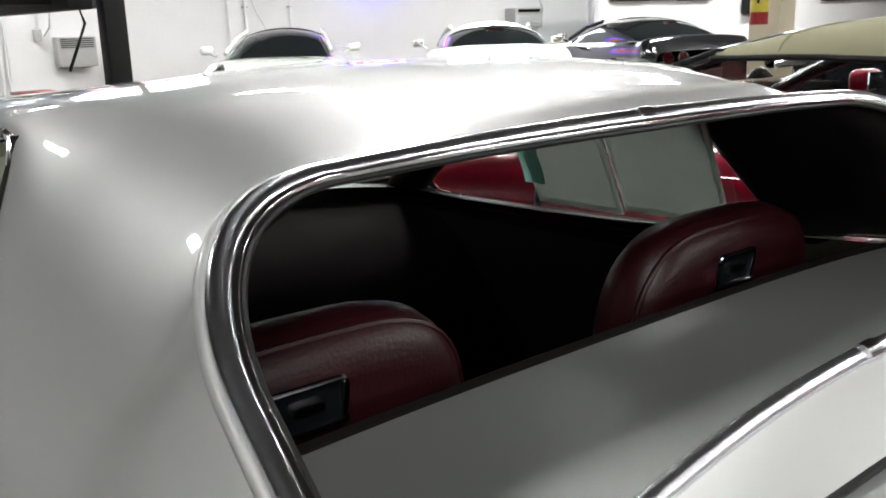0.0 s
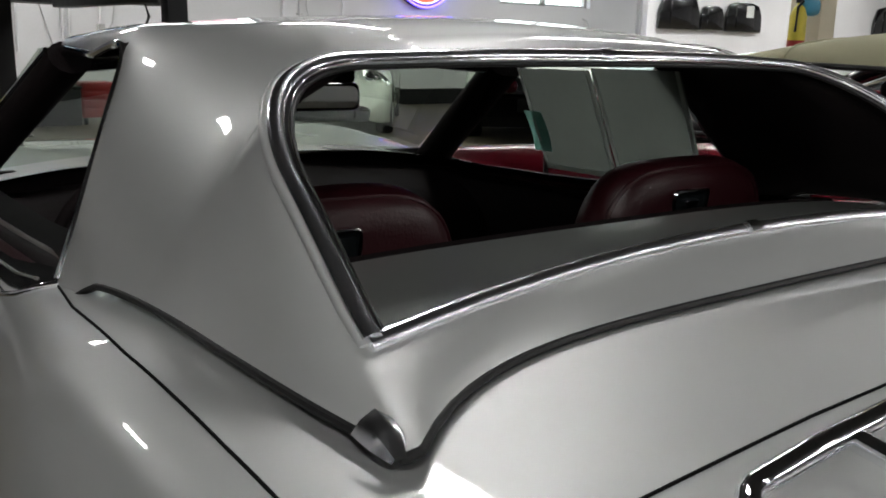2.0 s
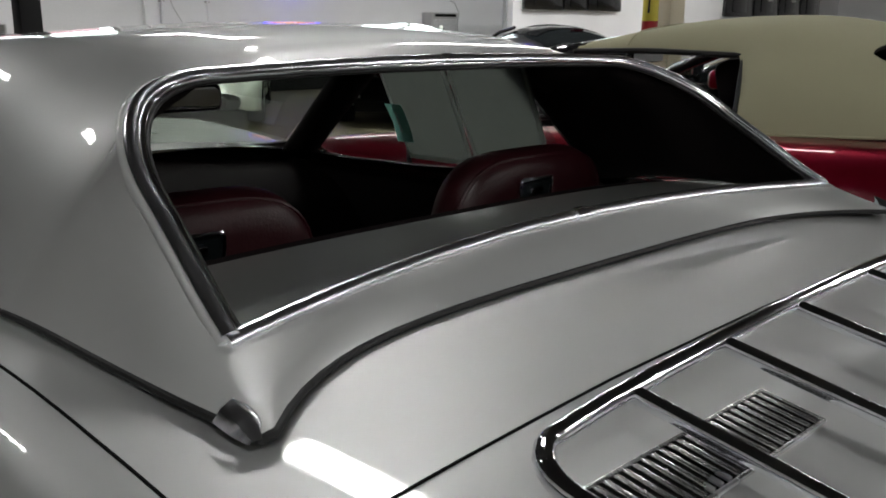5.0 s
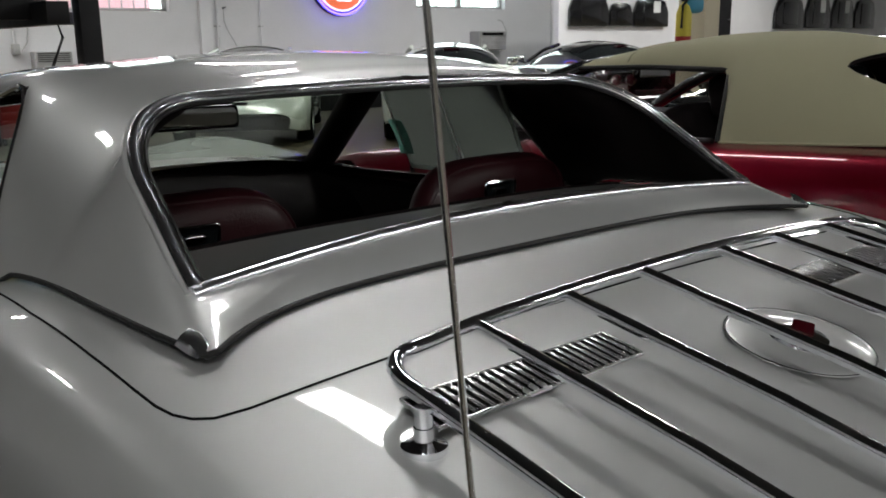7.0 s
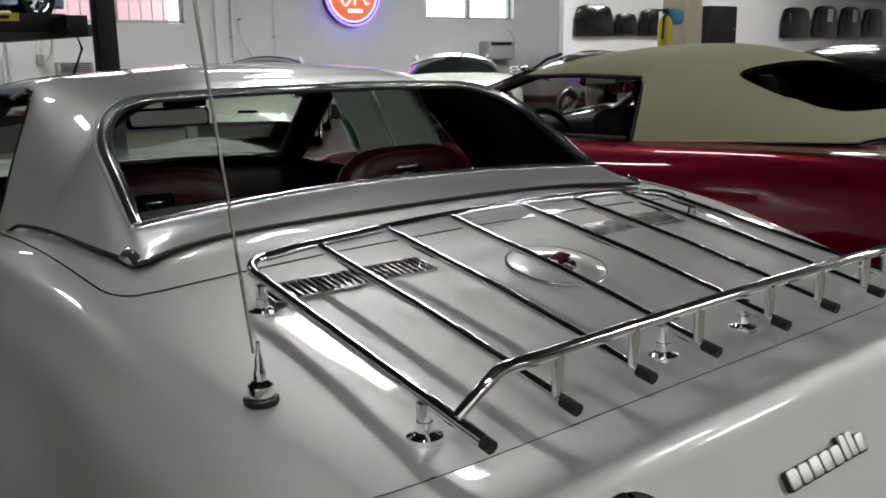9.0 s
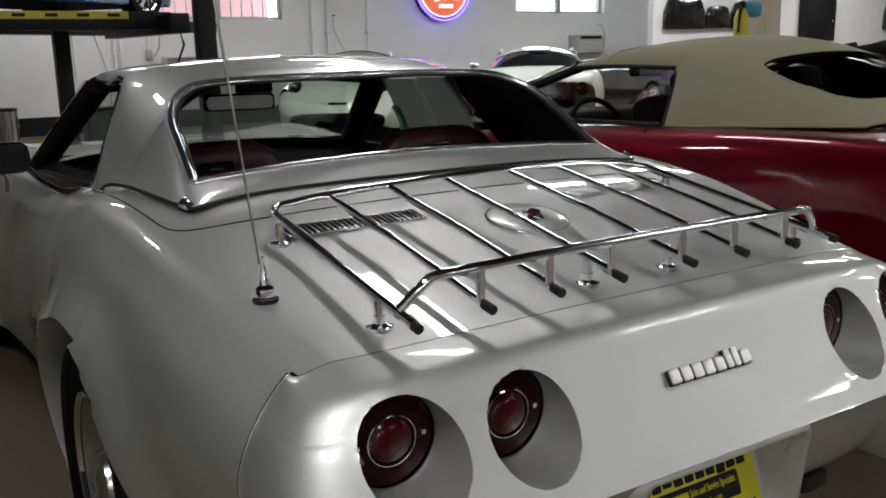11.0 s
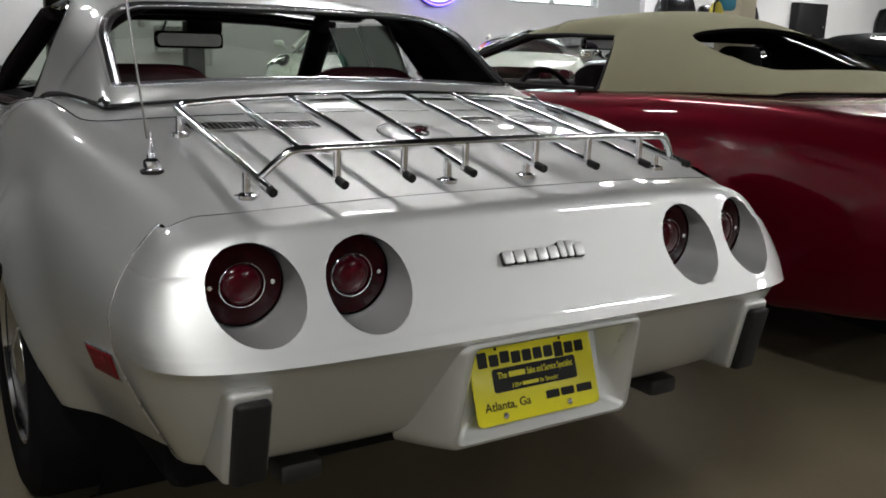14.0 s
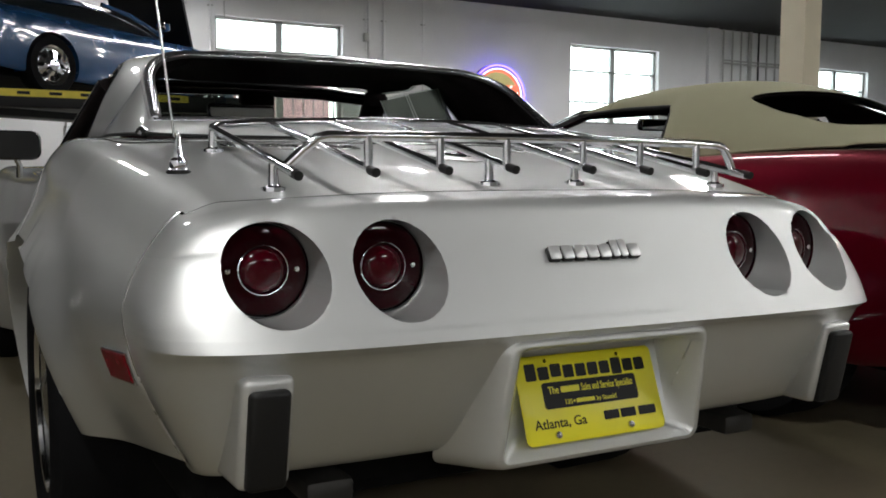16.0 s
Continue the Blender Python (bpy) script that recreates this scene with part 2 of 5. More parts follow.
def round_rect(w, h, r, n=5):
    pts = []
    for cx, cy, a0 in ((w / 2 - r, h / 2 - r, 0), (-w / 2 + r, h / 2 - r, 90), (-w / 2 + r, -h / 2 + r, 180), (w / 2 - r, -h / 2 + r, 270)):
        pts += [(cx + r * math.cos(radians(a0 + 90 * k / n)), cy + r * math.sin(radians(a0 + 90 * k / n))) for k in range(n + 1)]
    return pts


def cut_round(bm, ax, c, r, keep, depth, lip=None):
    """Opens a round hole of radius r in a sheet, seen along axis ax (0 x, 1 y), and turns its rim inwards by depth."""
    o = [(1, 2), (0, 2)][ax]
    dist = lambda p: math.hypot(p[o[0]] - c[0], p[o[1]] - c[1])  # noqa: E731
    gone = [f for f in bm.faces if keep(f.calc_center_median()) and dist(f.calc_center_median()) < r]
    inside = set(gone)
    rim = [e for e in bm.edges if 0 < sum(f in inside for f in e.link_faces) < len(e.link_faces)]
    bmesh.ops.delete(bm, geom=gone, context="FACES")
    rim = [e for e in rim if e.is_valid]
    verts = {v for e in rim for v in e.verts}
    for v in verts:
        d = dist(v.co)
        for k, cc in zip(o, c):
            v.co[k] = cc + (v.co[k] - cc) * r / d
    if depth is not None:
        ext = bmesh.ops.extrude_edge_only(bm, edges=rim)
        for g in ext["geom"]:
            if isinstance(g, bmesh.types.BMVert):
                g.co[ax] = depth(g.co) if callable(depth) else depth
    return bm


# ---- the silver car ----
ST_Y = [0.24, 0.55, 0.87, 1.20, 1.55, 1.90, 2.35, 2.75, 3.15, 3.70, 4.25, 4.60, 4.78]
ST_ZC = [0.802, 0.864, 0.916, 0.938, 0.950, 0.945, 0.930, 0.920, 0.910, 0.870, 0.790, 0.710, 0.620]
ST_XF = [0.605, 0.65, 0.69, 0.71, 0.67, 0.66, 0.68, 0.70, 0.72, 0.73, 0.66, 0.55, 0.40]
ST_ZF = [0.778, 0.850, 0.906, 0.930, 0.912, 0.875, 0.855, 0.865, 0.895, 0.900, 0.810, 0.710, 0.610]
ST_XW = [0.735, 0.795, 0.822, 0.838, 0.815, 0.790, 0.770, 0.785, 0.820, 0.862, 0.800, 0.700, 0.520]
ST_ZW = [0.62, 0.60, 0.58, 0.57, 0.55, 0.52, 0.50, 0.50, 0.52, 0.55, 0.52, 0.50, 0.48]
ST_XB = [0.640, 0.712, 0.76, 0.80, 0.77, 0.74, 0.73, 0.74, 0.77, 0.82, 0.75, 0.62, 0.45]
ST_ZB = [0.375, 0.352, 0.326, 0.26, 0.22, 0.20, 0.20, 0.20, 0.20, 0.24, 0.26, 0.28, 0.30]


def deck_z(x, y):
    xf, zf, zc = spl(ST_Y, ST_XF, y), spl(ST_Y, ST_ZF, y), spl(ST_Y, ST_ZC, y)
    return zc + (zf - zc) * min(1, abs(x) / xf) ** 3


def body_half(y):
    """Half of the body's cross-section, from the middle of the deck to the sill."""
    xf, zf, xw, zw, xb, zb = (spl(ST_Y, t, y) for t in (ST_XF, ST_ZF, ST_XW, ST_ZW, ST_XB, ST_ZB))
    pts = [(xf * k / 18, deck_z(xf * k / 18, y)) for k in range(18)]
    bulge = 0.85 + 0.50 * max(0, min(1, (0.75 - y) / 0.45))
    for k in range(15):
        a = math.pi / 2 * k / 14
        pts.append((xf + (xw - xf) * math.sin(a) ** bulge, zw + (zf - zw) * max(0, math.cos(a)) ** bulge))
    for k in range(1, 17):
        pts.append((xw - (xw - xb) * (k / 16) ** 1.6, zw - (zw - zb) * k / 16))
    return pts


def body_top(x, y):
    """Height of the body's upper side at a place, out to its widest line."""
    half = body_half(y)[:33]
    return float(np.interp(abs(x), [p[0] for p in half], [p[1] for p in half]))


def mirrored(half):
    return [(-x, z) for x, z in half[:0:-1]] + half


car = thing("sports_car", "silver two-door sports car with hardtop, chrome trim and luggage rack", "car", (0, 2.4, 0))

ys = np.r_[np.linspace(0.2635, 0.334, 7), np.linspace(0.347, 4.78, 324)]
bm = grid([[(x, y, z) for x, z in mirrored(body_half(y))] for y in ys])
for v in bm.verts:
    for ya in (1.09, 3.58):
        r = math.hypot(v.co.y - ya, v.co.z - 0.335)
        if v.co.z < 0.80 and abs(v.co.x) > 0.5 and r < 0.62:
            v.co.x += math.copysign(0.046 * math.exp(-(max(0, r - 0.375) / 0.085) ** 2) * min(1, (0.80 - v.co.z) / 0.12), v.co.x)
cock = [f for f in bm.faces if f.calc_center_median().z > 0.8 and abs(f.calc_center_median().x) < 0.615 and 1.39 < f.calc_center_median().y < 2.62]
bmesh.ops.delete(bm, geom=cock, context="FACES")
AXLES = (1.09, 3.58)
for ya in AXLES:
    for side in (-1, 1):
        cut_round(bm, 0, (ya, 0.335), 0.374, lambda p, s=side: p.x * s > 0.55, lambda p, s=side: s * 0.66)
# the body ends where the bumper cover begins
behind = []
for f in bm.faces:
    c = f.calc_center_median()
    if c.y < 0.3341 and (abs(c.x) > 0.668 or c.z < 0.70 or c.y < 0.331 - 0.073 * (1 - (abs(c.x) / 0.668) ** 2.6) ** (1 / 2.6)):
        behind.append(f)
bmesh.ops.delete(bm, geom=behind, context="FACES")
body = part("body", bm, SILVER, car, smooth=50)

# rear bumper cover with four light tunnels
CV_S = [0, 1, 2, 2.5, 3, 3.5, 4, 5, 6, 7, 8, 9]
CV_Y = [0.262, 0.205, 0.175, 0.154, 0.131, 0.103, 0.077, 0.060, 0.086, 0.135, 0.195, 0.250]
CV_Z = [0.806, 0.799, 0.780, 0.740, 0.698, 0.651, 0.608, 0.581, 0.564, 0.470, 0.378, 0.362]
CV_W = [0.668, 0.690, 0.710, 0.737]


levels = sorted({0, 0.3, 0.6, 1, 1.35, 1.7, 2, *(round(v, 3) for v in np.arange(2.08, 5.0, 0.075)), 5, 5.15, 5.3, 5.5, 5.75, 6, 6.2, 6.4, 6.7, 7, 7.3, 7.6, 7.9, 8.2, 8.5, 9})


def cover_row(s):
    """One line across the cover, from side to side, ending on the body's flank."""
    Y, z = (float(np.interp(s, CV_S, t)) if 4.2 < s < 5.8 else spl(CV_S, t, s) for t in (CV_Y, CV_Z))
    side = body_half(0.335)[18:][::-1]
    fit_w = float(np.interp(z, [p[1] for p in side], [p[0] for p in side])) + 0.002
    W = float(np.interp(s, (0, 1, 2, 3), CV_W)) if s < 3 else fit_w
    low = body_top(W - 0.001, 0.335) + 0.001 if s < 3 else z
    if 2.5 < s < 3:
        W, low = W + (fit_w - W) * (s - 2.5) * 2, low + (z - low) * (s - 2.5) * 2
    n, yc = 2.6 + 2.6 * min(1.0, s), 0.335
    a = np.linspace(-math.pi / 2, math.pi / 2, 4001)
    x, y = W * np.sign(a) * np.abs(np.sin(a)) ** (2 / n), yc - (yc - Y) * np.abs(np.cos(a)) ** (2 / n)
    run = np.r_[0, np.cumsum(np.hypot(np.diff(x), np.diff(y)))]
    at = np.linspace(0, run[-1], 221)
    x, y = np.interp(at, run, x), np.interp(at, run, y)
    if s < 0.01:
        return [(float(p), float(q), body_top(p, q) + 0.0012) for p, q in zip(x, y)]
    return [(float(p), float(q), z + (low - z) * (0.45 * (abs(p) / W) ** 3 + 0.55 * (abs(p) / W) ** 8)) for p, q in zip(x, y)]


bm = grid([cover_row(s) for s in levels])
LIGHTS = {-0.574: 0.232, -0.383: 0.217, 0.386: 0.217, 0.577: 0.232}
for lx, ly in LIGHTS.items():
    cut_round(bm, 1, (lx, 0.687), 0.0770, lambda p: p.y < 0.3, ly)
# opening for the plate
plate_hole = [f for f in bm.faces if abs(f.calc_center_median().x) < 0.188 and 0.374 < f.calc_center_median().z < 0.542 and f.calc_center_median().y < 0.22]
bmesh.ops.delete(bm, geom=plate_hole, context="FACES")
cover = part("bumper_cover", bm, SILVER, car, "silver moulded rear bumper cover", smooth=38)
part("seam", tube([(x, y - 0.0005, z) for x, y, z in cover_row(0.0)], 0.0006, 5), GAP, cover, smooth=60)
for j, s in ((0, -1), (-1, 1)):
    edge = [cover_row(q)[j] for q in np.linspace(0.0, 8.6, 40)]
    part("side_seam", tube([(x + s * 0.0006, y - 0.001, z) for x, y, z in edge], 0.0016, 6), SATIN, cover, smooth=60)
    part("side_gap", tube([(x + s * 0.0004, y + 0.0015, z) for x, y, z in edge], 0.0014, 6), GAP, cover, smooth=60)

for lx, ly in LIGHTS.items():
    lamp = part("tail_light", lathe([(0.001, 0.0), (0.0785, 0.0), (0.0785, 0.010), (0.071, 0.013), (0.070, 0.010)], 40, facing((lx, ly, 0.687), (0, -1, 0))), INK, car, "round red tail light in a deep tunnel")
    part("lens", lathe([(0.0735, 0.008), (0.070, 0.017), (0.054, 0.021), (0.038, 0.021)], 40, facing((lx, ly, 0.687), (0, -1, 0))), REDLENS, lamp)
    part("chrome_ring", lathe([(0.0745, 0.010), (0.0748, 0.018), (0.0736, 0.0195), (0.0726, 0.014)], 40, facing((lx, ly, 0.687), (0, -1, 0))), CHROME, lamp)
    part("inner_ring", lathe([(0.0398, 0.019), (0.0390, 0.0250), (0.0378, 0.0255), (0.0364, 0.020)], 40, facing((lx, ly, 0.687), (0, -1, 0))), CHROME, lamp)
    part("inner_lens", lathe([(0.0365, 0.018), (0.033, 0.026), (0.024, 0.031), (0.012, 0.033), (0.0005, 0.0335)], 32, facing((lx, ly, 0.687), (0, -1, 0))), REDLENS_IN, lamp)
    for sx in (-1, 1):
        part("screw", lathe([(0.0045, 0.018), (0.004, 0.023), (0.0005, 0.0235)], 10, facing((lx + sx * 0.0535, ly, 0.687), (0, -1, 0))), CHROME, lamp)

# emblem: eight plain chrome blocks with dark sides
emblem = part("emblem", box(-0.006, 0.1325, 0.6925, 0.205, 0.002, 0.004), INK, car, "chrome script emblem in plain blocks")
for k in range(8):
    h = 0.031 if k in (5, 6) else 0.0235
    w = 0.0215 if k not in (5, 6) else 0.0140
    x = (-0.0990, -0.0725, -0.0460, -0.0195, 0.0070, 0.0300, 0.0480, 0.0715)[k]
    at = Matrix.Translation((x, 0.1310 + (h - 0.0235) * 0.25, 0.699 + (h - 0.0235) / 2)) @ Euler((radians(58), 0, 0)).to_matrix().to_4x4()
    part("block", plate(round_rect(w + 0.0025, h + 0.0025, 0.004), 0.007, at), INK, emblem, smooth=0)
    part("block", plate(round_rect(w + 0.001, h + 0.001, 0.004), 0.004, at @ Matrix.Translation((0.0010, 0.0012, 0.0055)), 0.0012), BRUSHED, emblem)

# number plate surround, plate and its printing
PF = (0.0, 0.4575)


def pf_ring(w_top, w_bot, h, r, y_top, y_bot):
    """A rounded ring, wider below than above, that leans with the cover."""
    ring = []
    for x, z in round_rect(1.0, h, r, 6):
        up = z / h + 0.5
        w = w_bot + (w_top - w_bot) * up
        ring.append((PF[0] + math.copysign(w / 2 - (0.5 - abs(x)), x), y_bot + (y_top - y_bot) * up, PF[1] + z))
    return ring


bm = grid([pf_ring(0.50, 0.575, 0.236, 0.030, 0.125, 0.225), pf_ring(0.450, 0.490, 0.226, 0.030, 0.097, 0.148), pf_ring(0.424, 0.450, 0.218, 0.026, 0.082, 0.120), pf_ring(0.410, 0.436, 0.210, 0.022, 0.078, 0.114),
           pf_ring(0.396, 0.420, 0.198, 0.017, 0.078, 0.113), pf_ring(0.384, 0.408, 0.188, 0.014, 0.084, 0.119), pf_ring(0.352, 0.352, 0.166, 0.012, 0.190, 0.143), pf_ring(0.10, 0.10, 0.03, 0.006, 0.178, 0.168)], close=True)
part("plate_surround", bm, SILVER, car, "silver moulded surround round the plate", smooth=45)
PLM = Matrix.Translation((0.006, 0.1570, 0.4465)) @ Euler((radians(90 - 20), 0, 0)).to_matrix().to_4x4()
numplate = part("number_plate", plate(round_rect(0.305, 0.153, 0.012), 0.002, PLM @ Matrix.Translation((0, 0, 0)), 0.0006), YELLOW, car, "yellow dealer plate with black print")


def bar_on_plate(x, y, w, h, material=INK, lift=0.0025, name="print"):
    part(name, plate(round_rect(w, h, min(w, h) * 0.12, 2), 0.0004, PLM @ Matrix.Translation((x, y, lift))), material, numplate, smooth=0)


def words(text, x, y, size, material, lift, width=None, parent=None, m=None):
    """Built-in font turned into a thin mesh, scaled to a given width."""
    cu = bpy.data.curves.new("words", "FONT")
    cu.body, cu.size, cu.extrude, cu.align_x, cu.offset = text, size, 0.0002, "LEFT", size * 0.012
    tmp = bpy.data.objects.new("words", cu)
    scene.collection.objects.link(tmp)
    me = bpy.data.meshes.new_from_object(tmp.evaluated_get(bpy.context.evaluated_depsgraph_get()))
    bpy.data.objects.remove(tmp)
    bpy.data.curves.remove(cu)
    own = bmesh.new()
    own.from_mesh(me)
    bpy.data.meshes.remove(me)
    xs = [v.co.x for v in own.verts]
    if width:
        bmesh.ops.scale(own, vec=(width / (max(xs) - min(xs)), 1, 1), verts=own.verts[:])
    own.transform((m or PLM) @ Matrix.Translation((x, y, lift)))
    return part("lettering", own, material, parent or numplate, smooth=0)


for k in range(10):
    bar_on_plate(-0.122 + k * 0.0268, 0.0445 if k not in (0, 2, 12) else 0.048, 0.0225, 0.023 if k not in (0, 7) else 0.030)
bar_on_plate(0.0, 0.005, 0.208, 0.046, INK, 0.0022, "panel")
words("The", -0.092, 0.008, 0.018, YELLOW, 0.0030, 0.022)
bar_on_plate(-0.0455, 0.0135, 0.040, 0.0105, YELLOW, 0.0030)
words("Sales and Service Specialist", -0.021, 0.008, 0.018, YELLOW, 0.0030, 0.116)
words("135+", -0.062, -0.0125, 0.0115, YELLOW, 0.0030, 0.022)
bar_on_plate(-0.016, -0.0085, 0.040, 0.007, YELLOW, 0.0030)
words("In Stock!", 0.008, -0.0125, 0.0115, YELLOW, 0.0030, 0.044)
words("Atlanta, Ga", -0.132, -0.050, 0.0235, INK, 0.0025, 0.110)
bar_on_plate(0.034, -0.0405, 0.034, 0.016)
for k in range(2):
    bar_on_plate(0.072 + k * 0.044, -0.0405, 0.034 + 0.006 * k, 0.016)
for x, y in ((-0.088, -0.0625), (0.072, -0.0625)):
    part("screw", lathe([(0.0065, 0.0022), (0.006, 0.006), (0.003, 0.0075), (0.0005, 0.0078)], 12, PLM @ Matrix.Translation((x, y, 0))), SATIN, numplate)
for x in (-0.088, 0.072):
    part("hole", lathe([(0.0035, 0.0028), (0.0005, 0.0028)], 10, PLM @ Matrix.Translation((x, 0.066, 0))), GAP, numplate)

# bumper guards
for s in (-1, 1):
    gx = s * 0.600
    bm = box(gx, 0.160, 0.458, 0.080, 0.120, 0.172, 0.014, seg=4)
    for v in bm.verts:
        v.co.y += (0.545 - v.co.z) * 0.22
        v.co.x += (v.co.x - gx) * (0.12 if v.co.y > 0.16 else 0.0)
    guard = part("bumper_guard", bm, SILVER, car, "silver bumper guard with black rubber pad", smooth=50)
    bm = box(gx, 0.104, 0.450, 0.060, 0.040, 0.152, 0.009, seg=3)
    for v in bm.verts:
        v.co.y += (0.545 - v.co.z) * 0.22
    part("rubber_pad", bm, RUBBER, guard)

# side marker lamps
for s in (-1, 1):
    corners = [Vector((s * 0.76, 0.350, 0.550)), Vector((s * 0.78, 0.462, 0.546)), Vector((s * 0.77, 0.456, 0.494)), Vector((s * 0.75, 0.355, 0.495))]
    for c in corners:
        half = body_half(c.y)[18:][::-1]
        c.x = s * (float(np.interp(c.z, [p[1] for p in half], [p[0] for p in half])) + 0.0035)
    mid = sum(corners, Vector()) / 4
    out = Vector((s, -0.18, -0.2)).normalized()

    def slab_on_flank(grow, lift):
        bm = bmesh.new()
        low = [bm.verts.new(mid + (c - mid) * grow - out * 0.012) for c in corners]
        top = [bm.verts.new(mid + (c - mid) * grow + out * lift) for c in corners]
        bm.faces.new(top)
        for i in range(4):
            bm.faces.new((low[i], low[(i + 1) % 4], top[(i + 1) % 4], top[i]))
        bmesh.ops.bevel(bm, geom=[e for e in bm.edges if not e.is_boundary], offset=0.002, segments=2, affect="EDGES")
        return bm

    marker = part("side_marker", slab_on_flank(1.0, 0.002), CHROME, car, "red side marker lamp in a bright frame")
    part("lens", slab_on_flank(0.88, 0.0035), MARKER, marker)

# exhaust tips
for s in (-1, 1):
    bm = box(s * 0.46, 0.36, 0.318, 0.085, 0.26, 0.042, 0.012)
    part("exhaust_tip", bm, DULL, car, "dull rectangular exhaust tip")
part("underbody", box(0, 2.45, 0.30, 1.30, 4.1, 0.12, 0.03), GAP, car, smooth=0)

# wheels
for ya in AXLES:
    for s in (-1, 1):
        m = facing((s * 0.722, ya, 0.335), (s, 0, 0))
        tyre = part("tyre", lathe([(0.205, -0.10), (0.30, -0.112), (0.327, -0.098), (0.335, -0.07), (0.335, 0.07), (0.327, 0.098), (0.30, 0.115), (0.235, 0.112), (0.205, 0.10)], 48, m), TYRE, car, "black road tyre with grooved sidewall")
        part("rim", lathe([(0.203, 0.085), (0.204, 0.094), (0.195, 0.092), (0.185, 0.075), (0.16, 0.06), (0.10, 0.072), (0.075, 0.075), (0.07, 0.095), (0.03, 0.105), (0.0005, 0.106)], 40, m), SATIN, tyre, "polished steel wheel")
        part("trim_ring", lathe([(0.207, 0.098), (0.205, 0.106), (0.199, 0.105), (0.193, 0.096)], 40, m), CHROME, tyre)
        for k in range(8):
            a = k * math.pi / 4
            part("slot", box(0.135 * math.cos(a), 0.135 * math.sin(a), 0.068, 0.045, 0.03, 0.01, 0.004, (0, 0, math.degrees(a))), GAP, tyre).data.transform(m)
        part("wheel_well", lathe([(0.36, -0.02), (0.36, -0.20), (0.0005, -0.20)], 32, m), GAP, car)

# ---- hardtop ----
HT = [0.955, 1.053, 1.15, 1.25, 1.30, 1.335, 1.45, 1.60, 1.75, 1.95, 2.22]
HT_BX = [0.612, 0.628, 0.638, 0.644, 0.646, 0.648, 0.656, 0.668, 0.535, 0.522, 0.500]
HT_BZ = [0.932, 0.938, 0.942, 0.944, 0.943, 0.942, 0.934, 0.912, 1.158, 1.172, 1.180]
HT_RX = [0.600, 0.576, 0.560, 0.528, 0.492, 0.405, 0.420, 0.430, 0.430, 0.425, 0.410]
HT_RZ = [0.934, 0.968, 1.042, 1.118, 1.152, 1.172, 1.190, 1.206, 1.214, 1.218, 1.205]
HT_C = [0.940, 0.983, 1.040, 1.115, 1.152, 1.181, 1.211, 1.230, 1.238, 1.236, 1.200]
HT_BOW = [0.118, 0.086, 0.078, 0.072, 0.068, 0.062, 0.045, 0.020, 0.0, 0.0, 0.0]


W0, W1 = 1.053, 1.335


def top_row(e):
    lin = lambda t: float(np.interp(e, HT, t))  # noqa: E731
    cur = lambda t: spl(HT, t, e)  # noqa: E731
    side = lin if 1.58 < e < 1.78 else cur
    bx, bz = side(HT_BX), side(HT_BZ)
    rx, rz, zc, bow = cur(HT_RX), cur(HT_RZ), cur(HT_C), cur(HT_BOW)
    if e > 1.053:
        w = min(1, (e - 1.053) / 0.282)
        q = max(0, (w - 0.50) / 0.50)
        rx = 0.576 - 0.032 * w - 0.155 * (1 - math.sqrt(max(0, 1 - q * q))) + 0.03 * max(0, min(1, (e - 1.335) / 0.3))
    sq = max(0, min(1, (e - 1.60) / 0.15))
    cx, cz = bx + (rx - bx) * (0.22 - 0.12 * sq), bz + (rz - bz) * (0.72 + 0.20 * sq)
    half = []
    for k in range(20):
        x = rx * k / 20
        half.append((x, zc + (rz - zc) * (x / rx) ** 2))
    for k in range(15):
        t = k / 14
        half.append((rx * (1 - t) ** 2 + 2 * cx * t * (1 - t) + bx * t * t, rz * (1 - t) ** 2 + 2 * cz * t * (1 - t) + bz * t * t))
    squash = 5 - 3 * min(1, (e - 0.955) / 0.098)
    ahead = 0.030 * max(0, min(1, (e - W0) / 0.14)) * max(0, min(1, (1.62 - e) / 0.20))
    return [(x, e + bow * (1 - min(1, (abs(x) / 0.60) ** squash)) + ahead * min(1, (x / 0.5) ** 2), z) for x, z in mirrored(half)]


es = sorted(set([*np.linspace(0.955, W0, 6), *(W0 + (W1 - W0) * np.sin(np.linspace(0, math.pi / 2, 34))), *np.linspace(W1, 1.60, 10), *np.linspace(1.60, 1.75, 10), *np.linspace(1.75, 2.22, 14)]))
rows = [top_row(e) for e in es]
NC = len(rows[0])
mid = NC // 2
bm = bmesh.new()
vv = [[bm.verts.new(p) for p in r] for r in rows]
for i in range(len(es) - 1):
    for j in range(NC - 1):
        if W0 - 1e-6 < es[i] and es[i + 1] < W1 + 1e-6 and mid - 20 <= j < mid + 20:
            continue
        bm.faces.new((vv[i][j], vv[i][j + 1], vv[i + 1][j + 1], vv[i + 1][j]))
for n, limit in ((150, 1.50), (40, 1.62), (6, 2.3)):
    for _ in range(n):
        bmesh.ops.smooth_vert(bm, verts=[v for v in bm.verts if not v.is_boundary and abs(v.co.x) > 0.30 and v.co.y < limit], factor=0.5, use_axis_x=True, use_axis_y=True, use_axis_z=True)
inner = bm.copy()
hardtop = part("hardtop", bm, SILVER, car, "silver removable hardtop with chrome-trimmed rear window", smooth=60)
bmesh.ops.recalc_face_normals(inner, faces=inner.faces[:])
inner.normal_update()
for v in inner.verts:
    v.co -= v.normal * (0.004 if v.is_boundary else 0.014)
part("headliner", inner, TRIMBLACK, hardtop, smooth=60)

